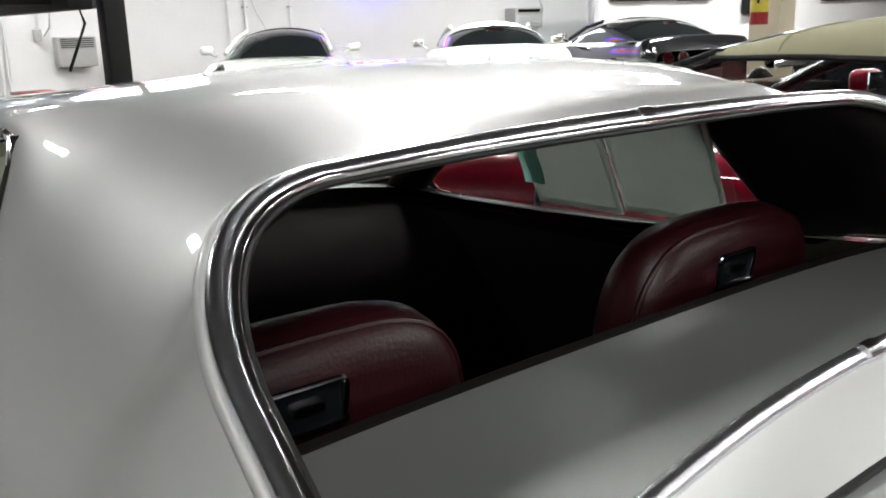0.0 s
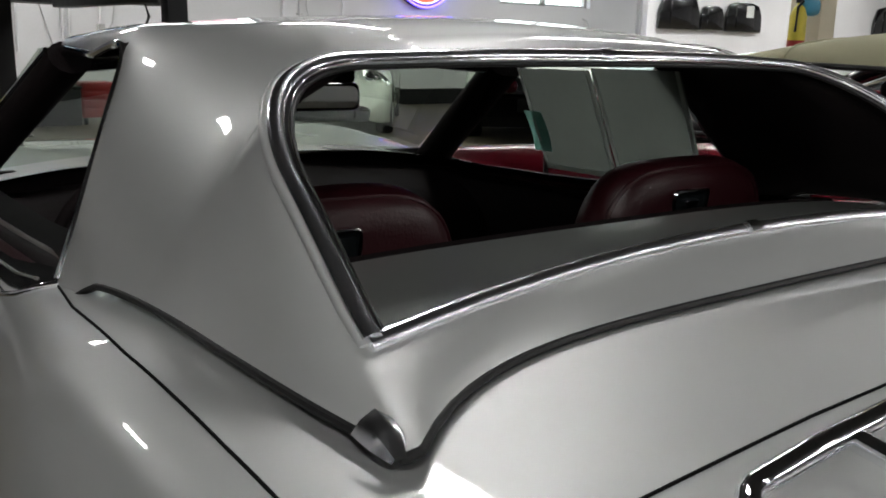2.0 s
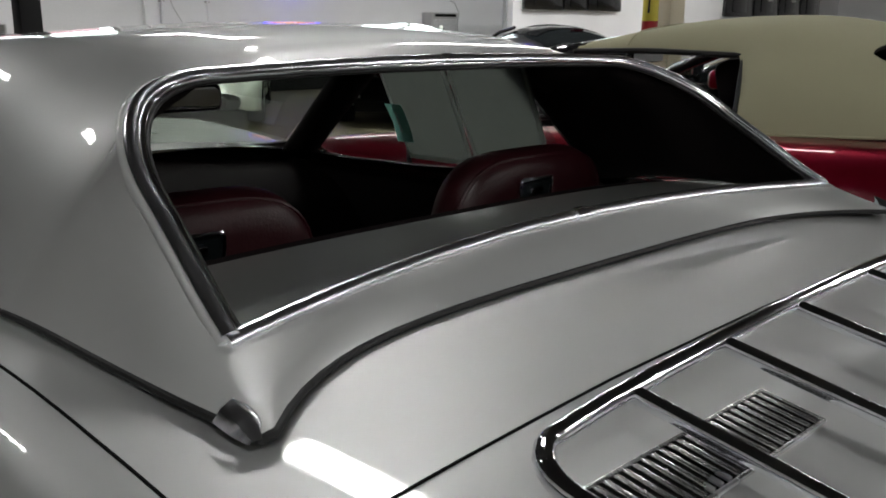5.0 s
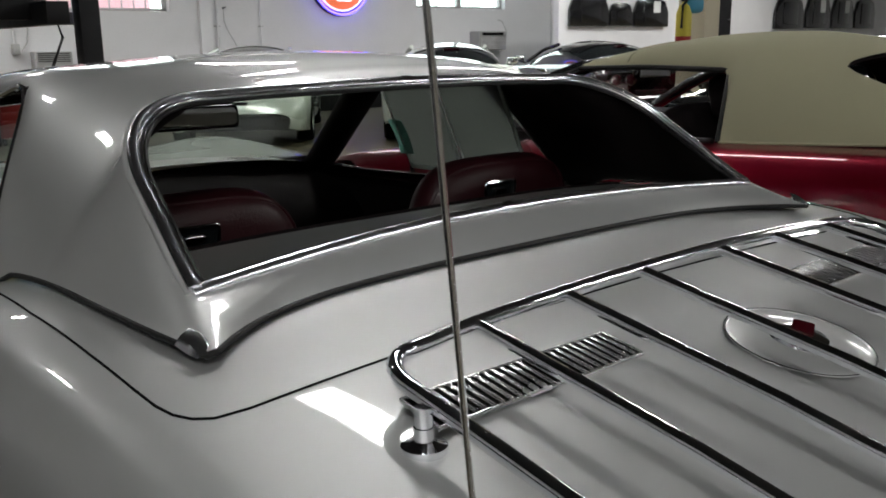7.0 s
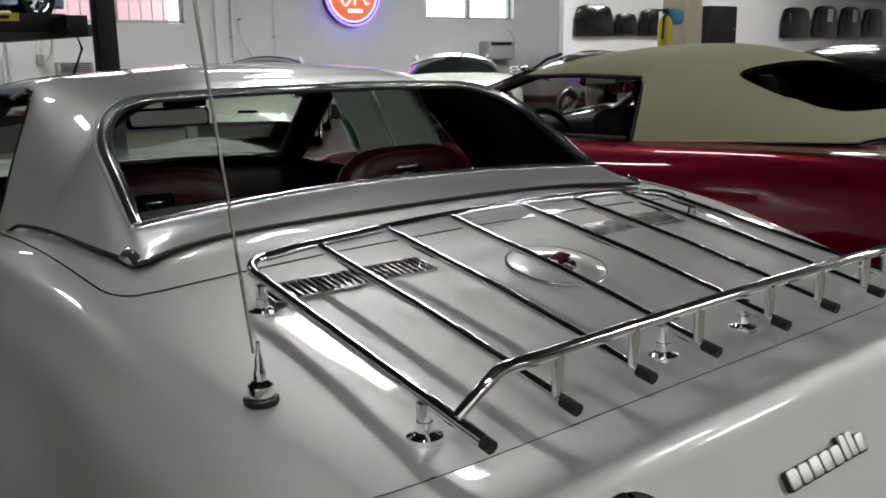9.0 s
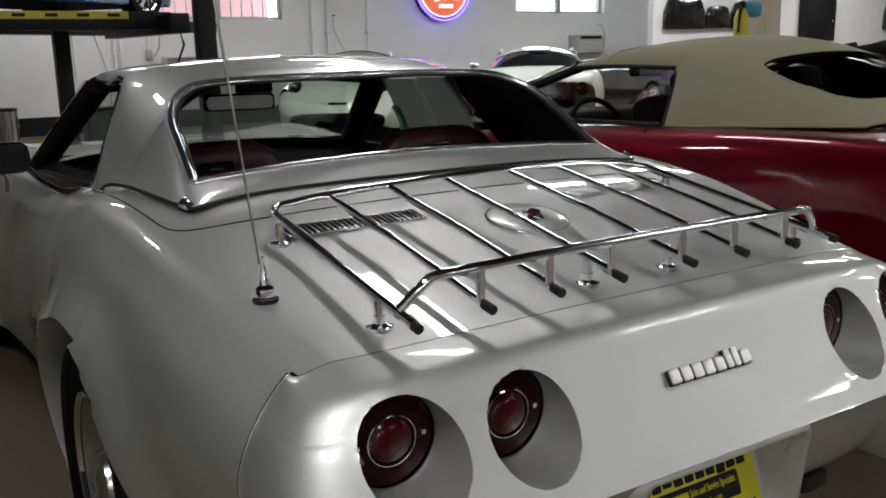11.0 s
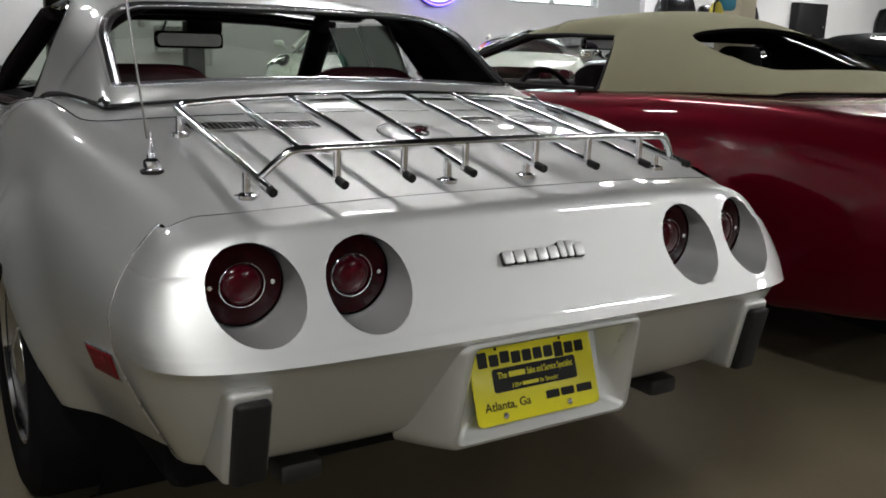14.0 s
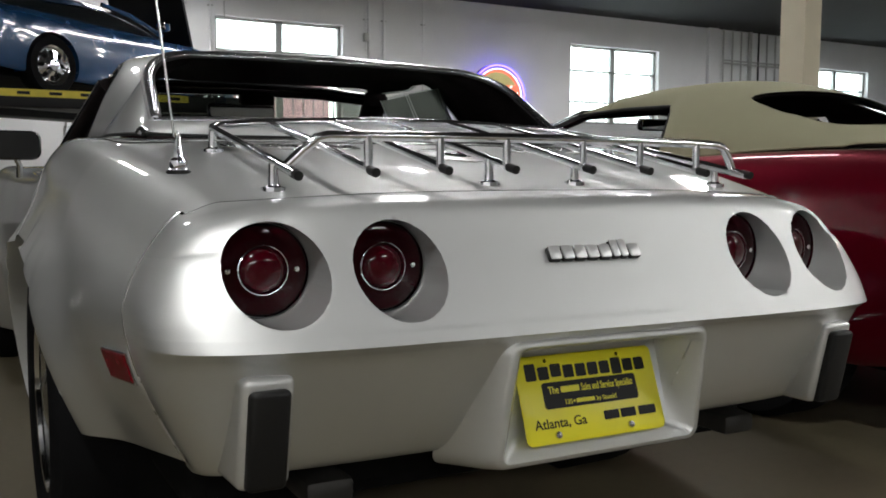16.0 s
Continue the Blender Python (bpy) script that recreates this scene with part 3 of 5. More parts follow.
gl = [[Vector(p) for p in r[mid - 20: mid + 21]] for e, r in zip(es, rows) if W0 - 1e-6 <= e <= W1 + 1e-6]
bm = grid([[p + Vector((0, 0.006, -0.006)) for p in r] for r in gl])
rear_glass = part("rear_window", bm, REARGLASS, hardtop, smooth=60)
rear_glass.visible_shadow = False


def outward(p):
    return Vector((p.x * 0.55, -0.62, 0.62)).normalized()


def inward(p):
    return (Vector((p.x * 0.35, 1.22, 1.08)) - p).normalized()


left = [r[0] for r in gl]
right = [r[-1] for r in gl]
arch = left + gl[-1][1:-1] + right[::-1]
sill = gl[0]
part("window_trim", tube([p + outward(p) * 0.004 + inward(p) * 0.006 for p in arch], 0.0088, 16, flat=0.7, up=lambda i: outward(arch[i])), TRIMCHROME, hardtop)
part("trim_bead", tube([p + outward(p) * 0.003 + inward(p) * 0.0165 for p in arch], 0.0038, 10), CHROME, hardtop)
part("window_rubber", tube([p + inward(p) * 0.0215 - outward(p) * 0.003 for p in arch], 0.0032, 8), RUBBER, hardtop)
part("body_lip", tube([p + outward(p) * 0.0005 - inward(p) * 0.004 for p in arch], 0.0055, 10, flat=0.8, up=lambda i: outward(arch[i])), SILVER, hardtop)
part("sill_trim", tube([p + outward(p) * 0.003 for p in sill], 0.0085, 10, flat=0.6, up=lambda i: outward(sill[i])), TRIMCHROME, hardtop)
for row, r in ((gl[-1], 0.0112), (gl[0], 0.0104)):
    mid_row = [p + outward(p) * 0.0036 + (inward(p) * 0.006 if row is gl[-1] else Vector()) for p in row[len(row) // 2 - 1: len(row) // 2 + 2]]
    centre = mid_row[1]
    mid_row = [centre + (p - centre).normalized() * 0.011 if p is not centre else centre for p in mid_row]
    part("trim_clip", tube(mid_row, r, 14, flat=0.7, up=lambda i: outward(centre)), CHROME, hardtop, "clip over the joint of the trim")

base_line = [Vector(top_row(e)[0]) for e in np.linspace(1.60, 0.955, 24)] + [Vector(p) for p in top_row(0.955)[1:-1]] + [Vector(top_row(e)[-1]) for e in np.linspace(0.955, 1.60, 24)]
part("gasket", tube([p + Vector((0, -0.001, -0.003)) for p in base_line], 0.0040, 8), RUBBER, hardtop)
for s in (0, -1):
    edge = [Vector(top_row(e)[s]) for e in np.linspace(1.60, 1.75, 14)]
    part("pillar_trim", tube([p + Vector((0, 0.003, 0)) for p in edge], 0.005, 8), CHROME, hardtop)
    rail = [Vector(top_row(e)[s]) for e in np.linspace(1.75, 2.22, 12)]
    part("drip_rail", tube([p + Vector((0, 0, -0.004)) for p in rail], 0.006, 8), CHROME, hardtop)
    tip = Vector(top_row(0.955)[s])
    sg = 1 if tip.x > 0 else -1
    ridge = [Vector((-sg * (1 - t) * 0.004, 0.036 - 0.048 * t, 0.022 * (1 - t * t) - 0.002 * t)) for t in np.linspace(0, 1, 7)]
    outer = [Vector((sg * (0.016 - 0.008 * t * t), 0.040 - 0.049 * t, 0.003 - 0.009 * t)) for t in np.linspace(0, 1, 7)]
    inner_edge = [Vector((-sg * (0.020 - 0.016 * t * t), 0.016 - 0.026 * t, 0.006 - 0.012 * t)) for t in np.linspace(0, 1, 7)]
    bm = grid([[tip + o, tip + (o + r) * 0.5 + Vector((sg * 0.0025, -0.001, 0.0025)), tip + r, tip + (r + q) * 0.5 + Vector((-sg * 0.0015, -0.0015, 0.002)), tip + q] for o, r, q in zip(outer, ridge, inner_edge)])
    bmesh.ops.transform(bm, matrix=Matrix.Translation(tip + Vector((sg * 0.004, 0.006, 0.001))) @ Matrix.Scale(0.82, 4) @ Matrix.Translation(-tip), verts=bm.verts[:])
    part("end_cap", bm, TRIMCHROME, hardtop, "chrome end cap", smooth=35)

# deck-lid gap line
lid = [(-0.668, 1.62), (-0.69, 1.45), (-0.698, 1.25), (-0.695, 1.05), (-0.692, 0.95), (-0.689, 0.905), (-0.683, 0.880), (-0.672, 0.863), (-0.655, 0.852), (-0.62, 0.849), (-0.5, 0.856), (-0.3, 0.866), (0, 0.872)]
lid = lid + [(-x, y) for x, y in lid[-2::-1]]
fine = []
for (x0, y0), (x1, y1) in zip(lid, lid[1:]):
    fine += [(x0 + (x1 - x0) * t / 6, y0 + (y1 - y0) * t / 6) for t in range(6)]
part("panel_gap", tube([(x, y, deck_z(x, y) + 0.0002) for x, y in fine], 0.0016, 6), GAP, body, smooth=60)

# vents in the deck
for s in (-1, 1):
    cx, cy = s * 0.352, 0.742
    slope = math.degrees(math.atan2(deck_z(cx, cy + 0.05) - deck_z(cx, cy - 0.05), 0.1))
    m = Matrix.Translation((cx, cy, deck_z(cx, cy) + 0.0015)) @ Euler((radians(slope), 0, 0)).to_matrix().to_4x4()
    # Black sheet under the slats, put in for the shade inside the vent.
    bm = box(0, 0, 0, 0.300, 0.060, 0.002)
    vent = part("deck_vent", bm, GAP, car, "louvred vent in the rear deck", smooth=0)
    vent.data.transform(m)
    for y in (-0.030, 0.030):
        part("frame", box(0, y, 0.0015, 0.300, 0.004, 0.004, 0.001), SATIN, vent).data.transform(m)
    for x in (-0.149, 0.149):
        part("frame", box(x, 0, 0.0015, 0.004, 0.060, 0.004, 0.001), SATIN, vent).data.transform(m)
    for k in range(24):
        part("slat", box(-0.138 + k * 0.0120, 0, 0.0025, 0.0058, 0.054, 0.003, 0.001), SATIN, vent).data.transform(m)

# fuel filler door
FZ = deck_z(0, 0.64)
m = Matrix.Translation((0.0, 0.635, FZ + 0.0012)) @ Euler((radians(10.5), 0, 0)).to_matrix().to_4x4()
fuel = part("fuel_door", lathe([(0.090, 0.0), (0.0885, 0.002), (0.086, 0.0), (0.083, 0.002), (0.04, 0.003), (0.0005, 0.0032)], 48, m), SILVER, car, "round fuel door with enamel badge")
part("badge", lathe([(0.036, 0.003), (0.034, 0.007), (0.024, 0.009), (0.0005, 0.0092)], 32, m), CHROME, fuel)
part("enamel", plate(round_rect(0.046, 0.026, 0.006), 0.004, m @ Matrix.Translation((0.012, 0.004, 0.0085)) @ pose(0, 0, 0, 0, 0, 25)), REDLENS_IN, fuel)
part("enamel", plate(round_rect(0.028, 0.016, 0.004), 0.003, m @ Matrix.Translation((-0.014, 0.002, 0.0085)) @ pose(0, 0, 0, 0, 0, -25)), PAPER, fuel)
part("door_gap", tube([m @ Vector((0.0885 * math.cos(a), 0.0885 * math.sin(a), 0.0012)) for a in np.linspace(0, 2 * math.pi, 48, endpoint=False)], 0.0009, 6, closed=True), GAP, fuel)

# antenna
AB = Vector((-0.632, 0.506, deck_z(-0.632, 0.506)))
antenna = part("antenna", lathe([(0.0185, 0.0), (0.0185, 0.004), (0.0155, 0.006), (0.0165, 0.012), (0.0155, 0.019), (0.0085, 0.025), (0.0075, 0.036), (0.0055, 0.040), (0.005, 0.052), (0.0032, 0.056), (0.0024, 0.072)], 24, Matrix.Translation(AB)), CHROME, car, "chrome whip antenna on a round base")
part("base_gasket", lathe([(0.0215, -0.004), (0.0215, 0.0025), (0.018, 0.003)], 24, Matrix.Translation(AB)), RUBBER, antenna)
AD = Vector((-0.108, -0.02, 1.0))
part("mast", tube([AB + AD * 0.06, AB + AD * 0.45, AB + AD * 0.95], 0.0022, 8), SATIN, antenna)

# windscreen frame, glass, door mirror
for s, r in ((-1, 0.040), (1, 0.050)):
    o = 0.020 if s > 0 else 0.0
    part("windscreen_pillar", tube([(s * (0.628 + o), 2.73, 0.845), (s * (0.560 + o), 2.465, 1.005), (s * (0.490 + o), 2.20, 1.160)], r, 14, flat=0.8), TRIMBLACK, car)
    part("pillar_moulding", tube([(s * (0.668 + o), 2.735, 0.852), (s * (0.600 + o), 2.468, 1.015), (s * (0.528 + o), 2.20, 1.172)], 0.006, 8), CHROME, car)
part("windscreen_header", tube([(-0.47, 2.235, 1.158), (-0.3, 2.25, 1.172), (0, 2.255, 1.178), (0.3, 2.25, 1.172), (0.47, 2.235, 1.158)], 0.026, 12), BLACK, car)
bm = grid([[(x * (0.64 - 0.115 * t), 2.80 + 0.08 * (1 - x * x) - (0.53 + 0.06 * (1 - x * x)) * t, 0.865 + 0.03 * (1 - x * x) + 0.31 * t) for x in np.linspace(-1, 1, 17)] for t in np.linspace(0, 1, 9)])
part("windscreen", bm, WINDSCREEN, car).visible_shadow = False
bm = box(-0.800, 2.22, 0.950, 0.165, 0.075, 0.098, 0.030, seg=4)
mirror = part("door_mirror", bm, BLACK, car, "dark oblong door mirror")
part("mirror_stalk", tube([(-0.785, 2.26, 0.845), (-0.785, 2.24, 0.885), (-0.80, 2.225, 0.915)], 0.010, 10, flat=0.7), CHROME, mirror)
# Black ink on the glass stands for the dark surroundings the mirror reflects.
part("mirror_glass", plate(round_rect(0.150, 0.084, 0.026), 0.002, Matrix.Translation((-0.800, 2.181, 0.950)) @ Euler((radians(90), 0, 0)).to_matrix().to_4x4()), INK, mirror)

# cabin
bm = grid([[(x, y, z) for x, z in ((-0.60, 0.86), (-0.64, 0.70), (-0.62, 0.30), (-0.2, 0.26), (0.2, 0.26), (0.62, 0.30), (0.64, 0.70), (0.60, 0.86))] for y in (1.39, 1.9, 2.7)])
cabin = part("cabin_tub", bm, TRIMBLACK, car, smooth=30)
part("bulkhead", box(0, 1.395, 0.60, 1.24, 0.02, 0.64), CARPET, cabin, smooth=0)
part("cowl", box(0, 2.72, 0.60, 1.24, 0.03, 0.60), TRIMBLACK, cabin, smooth=0)
lip = [(x, 1.402, deck_z(x, 1.40) - 0.007) for x in np.linspace(-0.615, 0.615, 24)]
part("deck_edge", tube(lip, 0.010, 8), TRIMBLACK, cabin)
for s in (-1, 1):
    part("door_card", box(s * 0.635, 2.06, 0.68, 0.07, 1.02, 0.38, 0.03), TRIMBLACK, cabin)
    part("door_sill", tube([(s * 0.635, 1.60, 0.888), (s * 0.64, 2.05, 0.868), (s * 0.645, 2.62, 0.850)], 0.022, 10), TRIMBLACK, cabin)
    belt = [(0.672, 2.72), (0.680, 2.50), (0.690, 2.20), (0.700, 1.94), (0.712, 1.75), (0.718, 1.66), (0.712, 1.615), (0.695, 1.592), (0.672, 1.585)]
    part("belt_moulding", tube([(s * x, y, body_top(x, y) + 0.004) for x, y in belt], 0.0042, 10), CHROME, cabin, "chrome belt moulding of the door")
    part("window_slot", grid([[(s * (0.57 + t * (w - 0.575)), y, body_top(0.57 + t * (w - 0.575), y) + 0.005 - 0.002 * math.sin(math.pi * t)) for t in np.linspace(0, 1, 5)] for y, w in ((2.70, 0.670), (2.40, 0.682), (2.10, 0.692), (1.90, 0.702), (1.72, 0.710), (1.63, 0.710), (1.60, 0.700))]), GAP, cabin, "black rubber window slot")
    part("slot_trim", tube([(s * x, y, body_top(x, y) + 0.0075) for x, y in ((0.660, 2.68), (0.672, 2.30), (0.682, 1.95), (0.690, 1.72), (0.686, 1.63))], 0.0028, 8), SATIN, cabin)
    part("door_cap", tube([(s * 0.628, 1.60, 0.892), (s * 0.634, 2.05, 0.872), (s * 0.640, 2.62, 0.856)], 0.030, 12, flat=0.55), OXBLOOD, cabin, "oxblood padded door cap")
bm = grid([[(x, 2.66 - 0.30 * math.sin(a), 0.70 + 0.175 * math.cos(a) + 0.02 * math.cos(x * 5)) for a in np.linspace(0, 2.4, 12)] for x in np.linspace(-0.61, 0.61, 15)])
part("dashboard", bm, TRIMBLACK, cabin, smooth=60)
part("console", box(0, 1.95, 0.47, 0.20, 0.95, 0.30, 0.04), TRIMBLACK, cabin)
ring = [(-0.36 + 0.185 * math.cos(a), 2.20 + 0.05 * math.sin(a), 0.77 + 0.18 * math.sin(a)) for a in np.linspace(0, 2 * math.pi, 36, endpoint=False)]
wheel = part("steering_wheel", tube(ring, 0.013, 10, closed=True), TRIMBLACK, car)
part("spoke", tube([(-0.535, 2.20, 0.77), (-0.36, 2.23, 0.765), (-0.185, 2.20, 0.77)], 0.012, 8), SATIN, wheel)
part("column", tube([(-0.36, 2.21, 0.77), (-0.36, 2.55, 0.68)], 0.03, 10), TRIMBLACK, wheel)


def seat_outline(w, h):
    """Front view of a high-backed seat: wide shoulders that round into a narrower top."""
    pts = []
    for k in range(25):
        a = math.pi * k / 24
        c, q = math.cos(a), math.sin(a)
        pts.append((w / 2 * math.copysign(abs(c) ** 0.5, c) * (1 - 0.04 * q), h * 0.66 + h * 0.34 * q ** 0.6))
    return [(w / 2 * 0.94, 0.0)] + pts + [(-w / 2 * 0.94, 0.0)]


for sx in (-0.375, 0.335):
    m = Matrix.Translation((sx, 1.640, 0.487)) @ Euler((radians(97), 0, 0)).to_matrix().to_4x4()
    out = seat_outline(0.43, 0.535)
    rings = []
    for k, z in ((0.02, 0), (0.80, 0), (0.90, 0.010), (0.97, 0.026), (1.0, 0.050), (0.995, 0.072), (0.965, 0.092), (0.90, 0.104), (0.80, 0.110), (0.45, 0.112), (0.02, 0.113)):
        rings.append([m @ Vector((x * k, 0.27 + (y - 0.27) * k, z)) for x, y in out])
    bm = grid(rings, close=True)
    seat = part("seat_back", bm, OXBLOOD, car, "oxblood vinyl high-backed bucket seat", smooth=60)
    bm = box(sx, 1.86, 0.44, 0.47, 0.50, 0.17, 0.05, seg=4)
    part("seat_cushion", bm, OXBLOOD, seat)
    lm = m @ Matrix.Translation((-0.005 if sx < 0 else -0.03, 0.470, 0.111))
    ring = [lm @ Vector((x, y, 0.004)) for x, y in round_rect(0.084, 0.046, 0.006)]
    part("latch_plate", plate(round_rect(0.082, 0.044, 0.005), 0.002, lm), DARKGLASS, seat)
    part("latch_frame", tube(ring, 0.0035, 8, closed=True), CHROME, seat)
    part("latch_button", plate(round_rect(0.034, 0.012, 0.004), 0.009, lm @ Matrix.Translation((0, 0.002, 0)), 0.002), CHROME, seat)
    part("piping", tube([m @ Vector((x * 0.985, y - 0.004, 0.088)) for x, y in seat_outline(0.43, 0.53)[1:-1]], 0.004, 6), OXBLOOD, seat)

rv = part("rear_view_mirror", box(-0.035, 2.20, 1.085, 0.250, 0.035, 0.060, 0.016, (0, 0, -6), seg=3), BLACK, car, "black rear-view mirror on a short stalk")
part("mirror_face", plate(round_rect(0.228, 0.044, 0.015), 0.001, Matrix.Translation((-0.037, 2.181, 1.085)) @ Euler((radians(90), 0, radians(-6))).to_matrix().to_4x4()), MIRROR, rv)
part("stalk", tube([(-0.02, 2.22, 1.10), (0.0, 2.25, 1.155)], 0.010, 8), BLACK, rv)
part("mount", box(0.035, 2.235, 1.135, 0.13, 0.04, 0.045, 0.008), TRIMBLACK, rv)

# raised passenger window with two price sheets behind it
bm = grid([[(0.655 - 0.125 * t, y0 + (y1 - y0) * u, 0.885 + 0.275 * t) for u in np.linspace(0, 1, 5)] for t, y0, y1 in ((0, 1.62, 2.62), (0.33, 1.66, 2.50), (0.66, 1.71, 2.36), (1, 1.76, 2.22))])
side_window = part("side_window", bm, PANE, car, smooth=60)
side_window.visible_shadow = False


def on_window(u, v, off=0.0):
    return (0.640 + off - 0.125 * v, u, 0.885 + 0.275 * v)


for u0, u1, v0, v1 in ((1.685, 1.925, 0.10, 0.97), (1.935, 2.17, 0.06, 0.95)):
    bm = grid([[on_window(u0 + (u1 - u0) * u, v0 + (v1 - v0) * t, 0.002 * math.sin(7 * u + 3 * t)) for u in np.linspace(0, 1, 7)] for t in np.linspace(0, 1, 7)])
    sheet = part("price_sheet", bm, SHEET, side_window, "printed sheet taped in the side window", smooth=40)
    for a, b, c, d in ((u0, u0 + 0.010, v0, v1), (u1 - 0.010, u1, v0, v1), (u0, u1, v0, v0 + 0.045)):
        part("border", grid([[on_window(a + (b - a) * u, c + (d - c) * t, -0.004) for u in (0, 1)] for t in (0, 1)]), SHEETEDGE, sheet, smooth=0)
tag = grid([[on_window(2.128 + 0.062 * u, 0.22 + 0.36 * t, -0.008 + 0.006 * math.sin(3 * t)) for u in (0, 0.5, 1)] for t in np.linspace(0, 1, 5)])
bmesh.ops.solidify(tag, geom=tag.faces[:], thickness=0.002)
part("price_tag", tag, TEAL, side_window, "pale teal paper tag")
part("lock_pillar", tube([(0.668, 2.215, 0.880), (0.650, 2.196, 0.905), (0.632, 2.176, 0.940)], 0.009, 10), CHROME, side_window)

# ---- luggage rack ----
rack = thing("luggage_rack", "chrome luggage rack bolted to the rear deck", "luggage rack", (0, 0.5, 0.85))
BARS = (-0.518, -0.386, -0.250, -0.114, 0.057, 0.197, 0.346, 0.470)
FR = 0.790


def rack_z(y, x=0.5):
    return 0.835 + (y - 0.25) * 0.200 + (0.012 + 0.016 * (y - 0.25)) * (1 - (x / 0.515) ** 2)


corner = lambda s, x: [(x - s * 0.045 * (1 - math.cos(a)), FR - 0.045 + 0.045 * math.sin(a), rack_z(FR) - 0.012 + 0.012 * math.sin(a)) for a in np.linspace(0, math.pi / 2, 7)]  # noqa: E731
path = [(BARS[0], 0.25, rack_z(0.25))] + corner(-1, BARS[0]) + [(x, FR, rack_z(FR, x)) for x in np.linspace(-0.42, 0.40, 11)] + corner(1, BARS[-1])[::-1] + [(BARS[-1], 0.25, rack_z(0.25))]
part("hoop", tube(path, 0.0085, 12), CHROME, rack)
for k, x in enumerate(BARS):
    if 0 < k < 7:
        part("bar", tube([(x, 0.252, rack_z(0.252, x)), (x, 0.52, rack_z(0.52, x) + 0.004), (x, FR, rack_z(FR, x) - 0.002)], 0.0075, 10), CHROME, rack)
    part("rubber_cap", tube([(x, 0.262, rack_z(0.262, x)), (x, 0.243, rack_z(0.243, x)), (x, 0.238, rack_z(0.238, x))], 0.0081, 12), RUBBER, rack)
zr = 0.898
rear = [(BARS[0], 0.292, rack_z(0.292) + 0.006), (-0.495, 0.284, 0.874), (-0.472, 0.278, zr - 0.004), (-0.455, 0.275, zr)] + [(x, 0.272, zr + 0.004 * (1 - (x / 0.45) ** 2)) for x in np.linspace(-0.42, 0.375, 9)] + [(0.410, 0.275, zr), (0.428, 0.278, zr - 0.004), (0.450, 0.284, 0.874), (BARS[-1], 0.292, rack_z(0.292) + 0.006)]
part("rear_rail", tube(rear, 0.0085, 12), CHROME, rack)
for x in BARS[1:7]:
    part("strut", tube([(x, 0.270, rack_z(0.27, x)), (x, 0.270, zr)], 0.0075, 10), CHROME, rack)
for x, y in ((-0.524, 0.345), (-0.118, 0.325), (0.078, 0.325), (0.474, 0.345), (-0.530, 0.705), (0.476, 0.705)):
    z = deck_z(x, y)
    foot = part("foot", lathe([(0.0215, -0.004), (0.0215, 0.003), (0.014, 0.005), (0.0095, 0.008), (0.0095, 0.02)], 20, Matrix.Translation((x, y, z))), CHROME, rack)
    part("post", tube([(x, y, z), (x, y, rack_z(y, x))], 0.0085, 10), CHROME, rack)

# the tail sits slightly askew
for ob in [ob for child in car.children for ob in (child, *child.children_recursive)]:
    if ob.type == "MESH":
        for v in ob.data.vertices:
            if v.co.y < 1.0:
                w = min(1, (1.0 - v.co.y) / 0.7)
                w = w * w * (3 - 2 * w)
                v.co.z -= 0.012 * v.co.x * w * max(0, min(1, (0.80 - v.co.z) / 0.2))
                v.co.x -= 0.013 * w

# the car sits a little nose-down
TILT = Matrix.Translation((0, 1.394, 1.18)) @ Matrix.Rotation(radians(-0.7), 4, "X") @ Matrix.Translation((0, -1.394, -1.18))
for root in (car, rack):
    root.matrix_basis = TILT @ root.matrix_basis


# ---- the hall ----
def slab(name, x0, x1, y0, y1, z0, z1, material, label, category):
    return part(name, box((x0 + x1) / 2, (y0 + y1) / 2, (z0 + z1) / 2, x1 - x0, y1 - y0, z1 - z0), material, None, label, 0, "structure", category)


XW0, XW1, YW0, YW1, ZT = -5.4, 27, -21, 15, 4.36
slab("floor", XW0, XW1, YW0, YW1 + 0.3, -0.2, 0, CONCRETE, "polished tan concrete floor with stains", "floor")
slab("ceiling", XW0, XW1, YW0, YW1 + 0.3, ZT, ZT + 0.2, CEILING, "dark painted hall ceiling", "ceiling")
slab("wall_south", XW0, XW1, YW0 - 0.3, YW0, 0, ZT, WALLPAINT, "white painted block wall", "wall")
slab("wall_west", XW0 - 0.3, XW0, YW0 - 0.3, YW1 + 0.3, 0, ZT, WALLPAINT, "white painted block wall", "wall")
slab("wall_east", XW1, XW1 + 0.3, YW0 - 0.3, YW1 + 0.3, 0, ZT, WALLPAINT, "white painted block wall", "wall")
WINS = ((3.24, 5.68, 1.84, 3.65), (11.06, 13.60, 1.98, 3.70), (18.70, 21.13, 2.0, 3.64))
xs = [XW0] + [v for w in WINS for v in w[:2]] + [XW1]
bm = None
for a, b in zip(xs[0::2], xs[1::2]):
    bm = box((a + b) / 2, YW1 + 0.15, ZT / 2, b - a, 0.3, ZT, bm=bm)
for x0, x1, z0, z1 in WINS:
    bm = box((x0 + x1) / 2, YW1 + 0.15, z0 / 2, x1 - x0, 0.3, z0, bm=bm)
    bm = box((x0 + x1) / 2, YW1 + 0.15, (z1 + ZT) / 2, x1 - x0, 0.3, ZT - z1, bm=bm)
part("wall_north", bm, WALLPAINT, None, "white painted block wall with steel windows", 0, "structure", "wall")
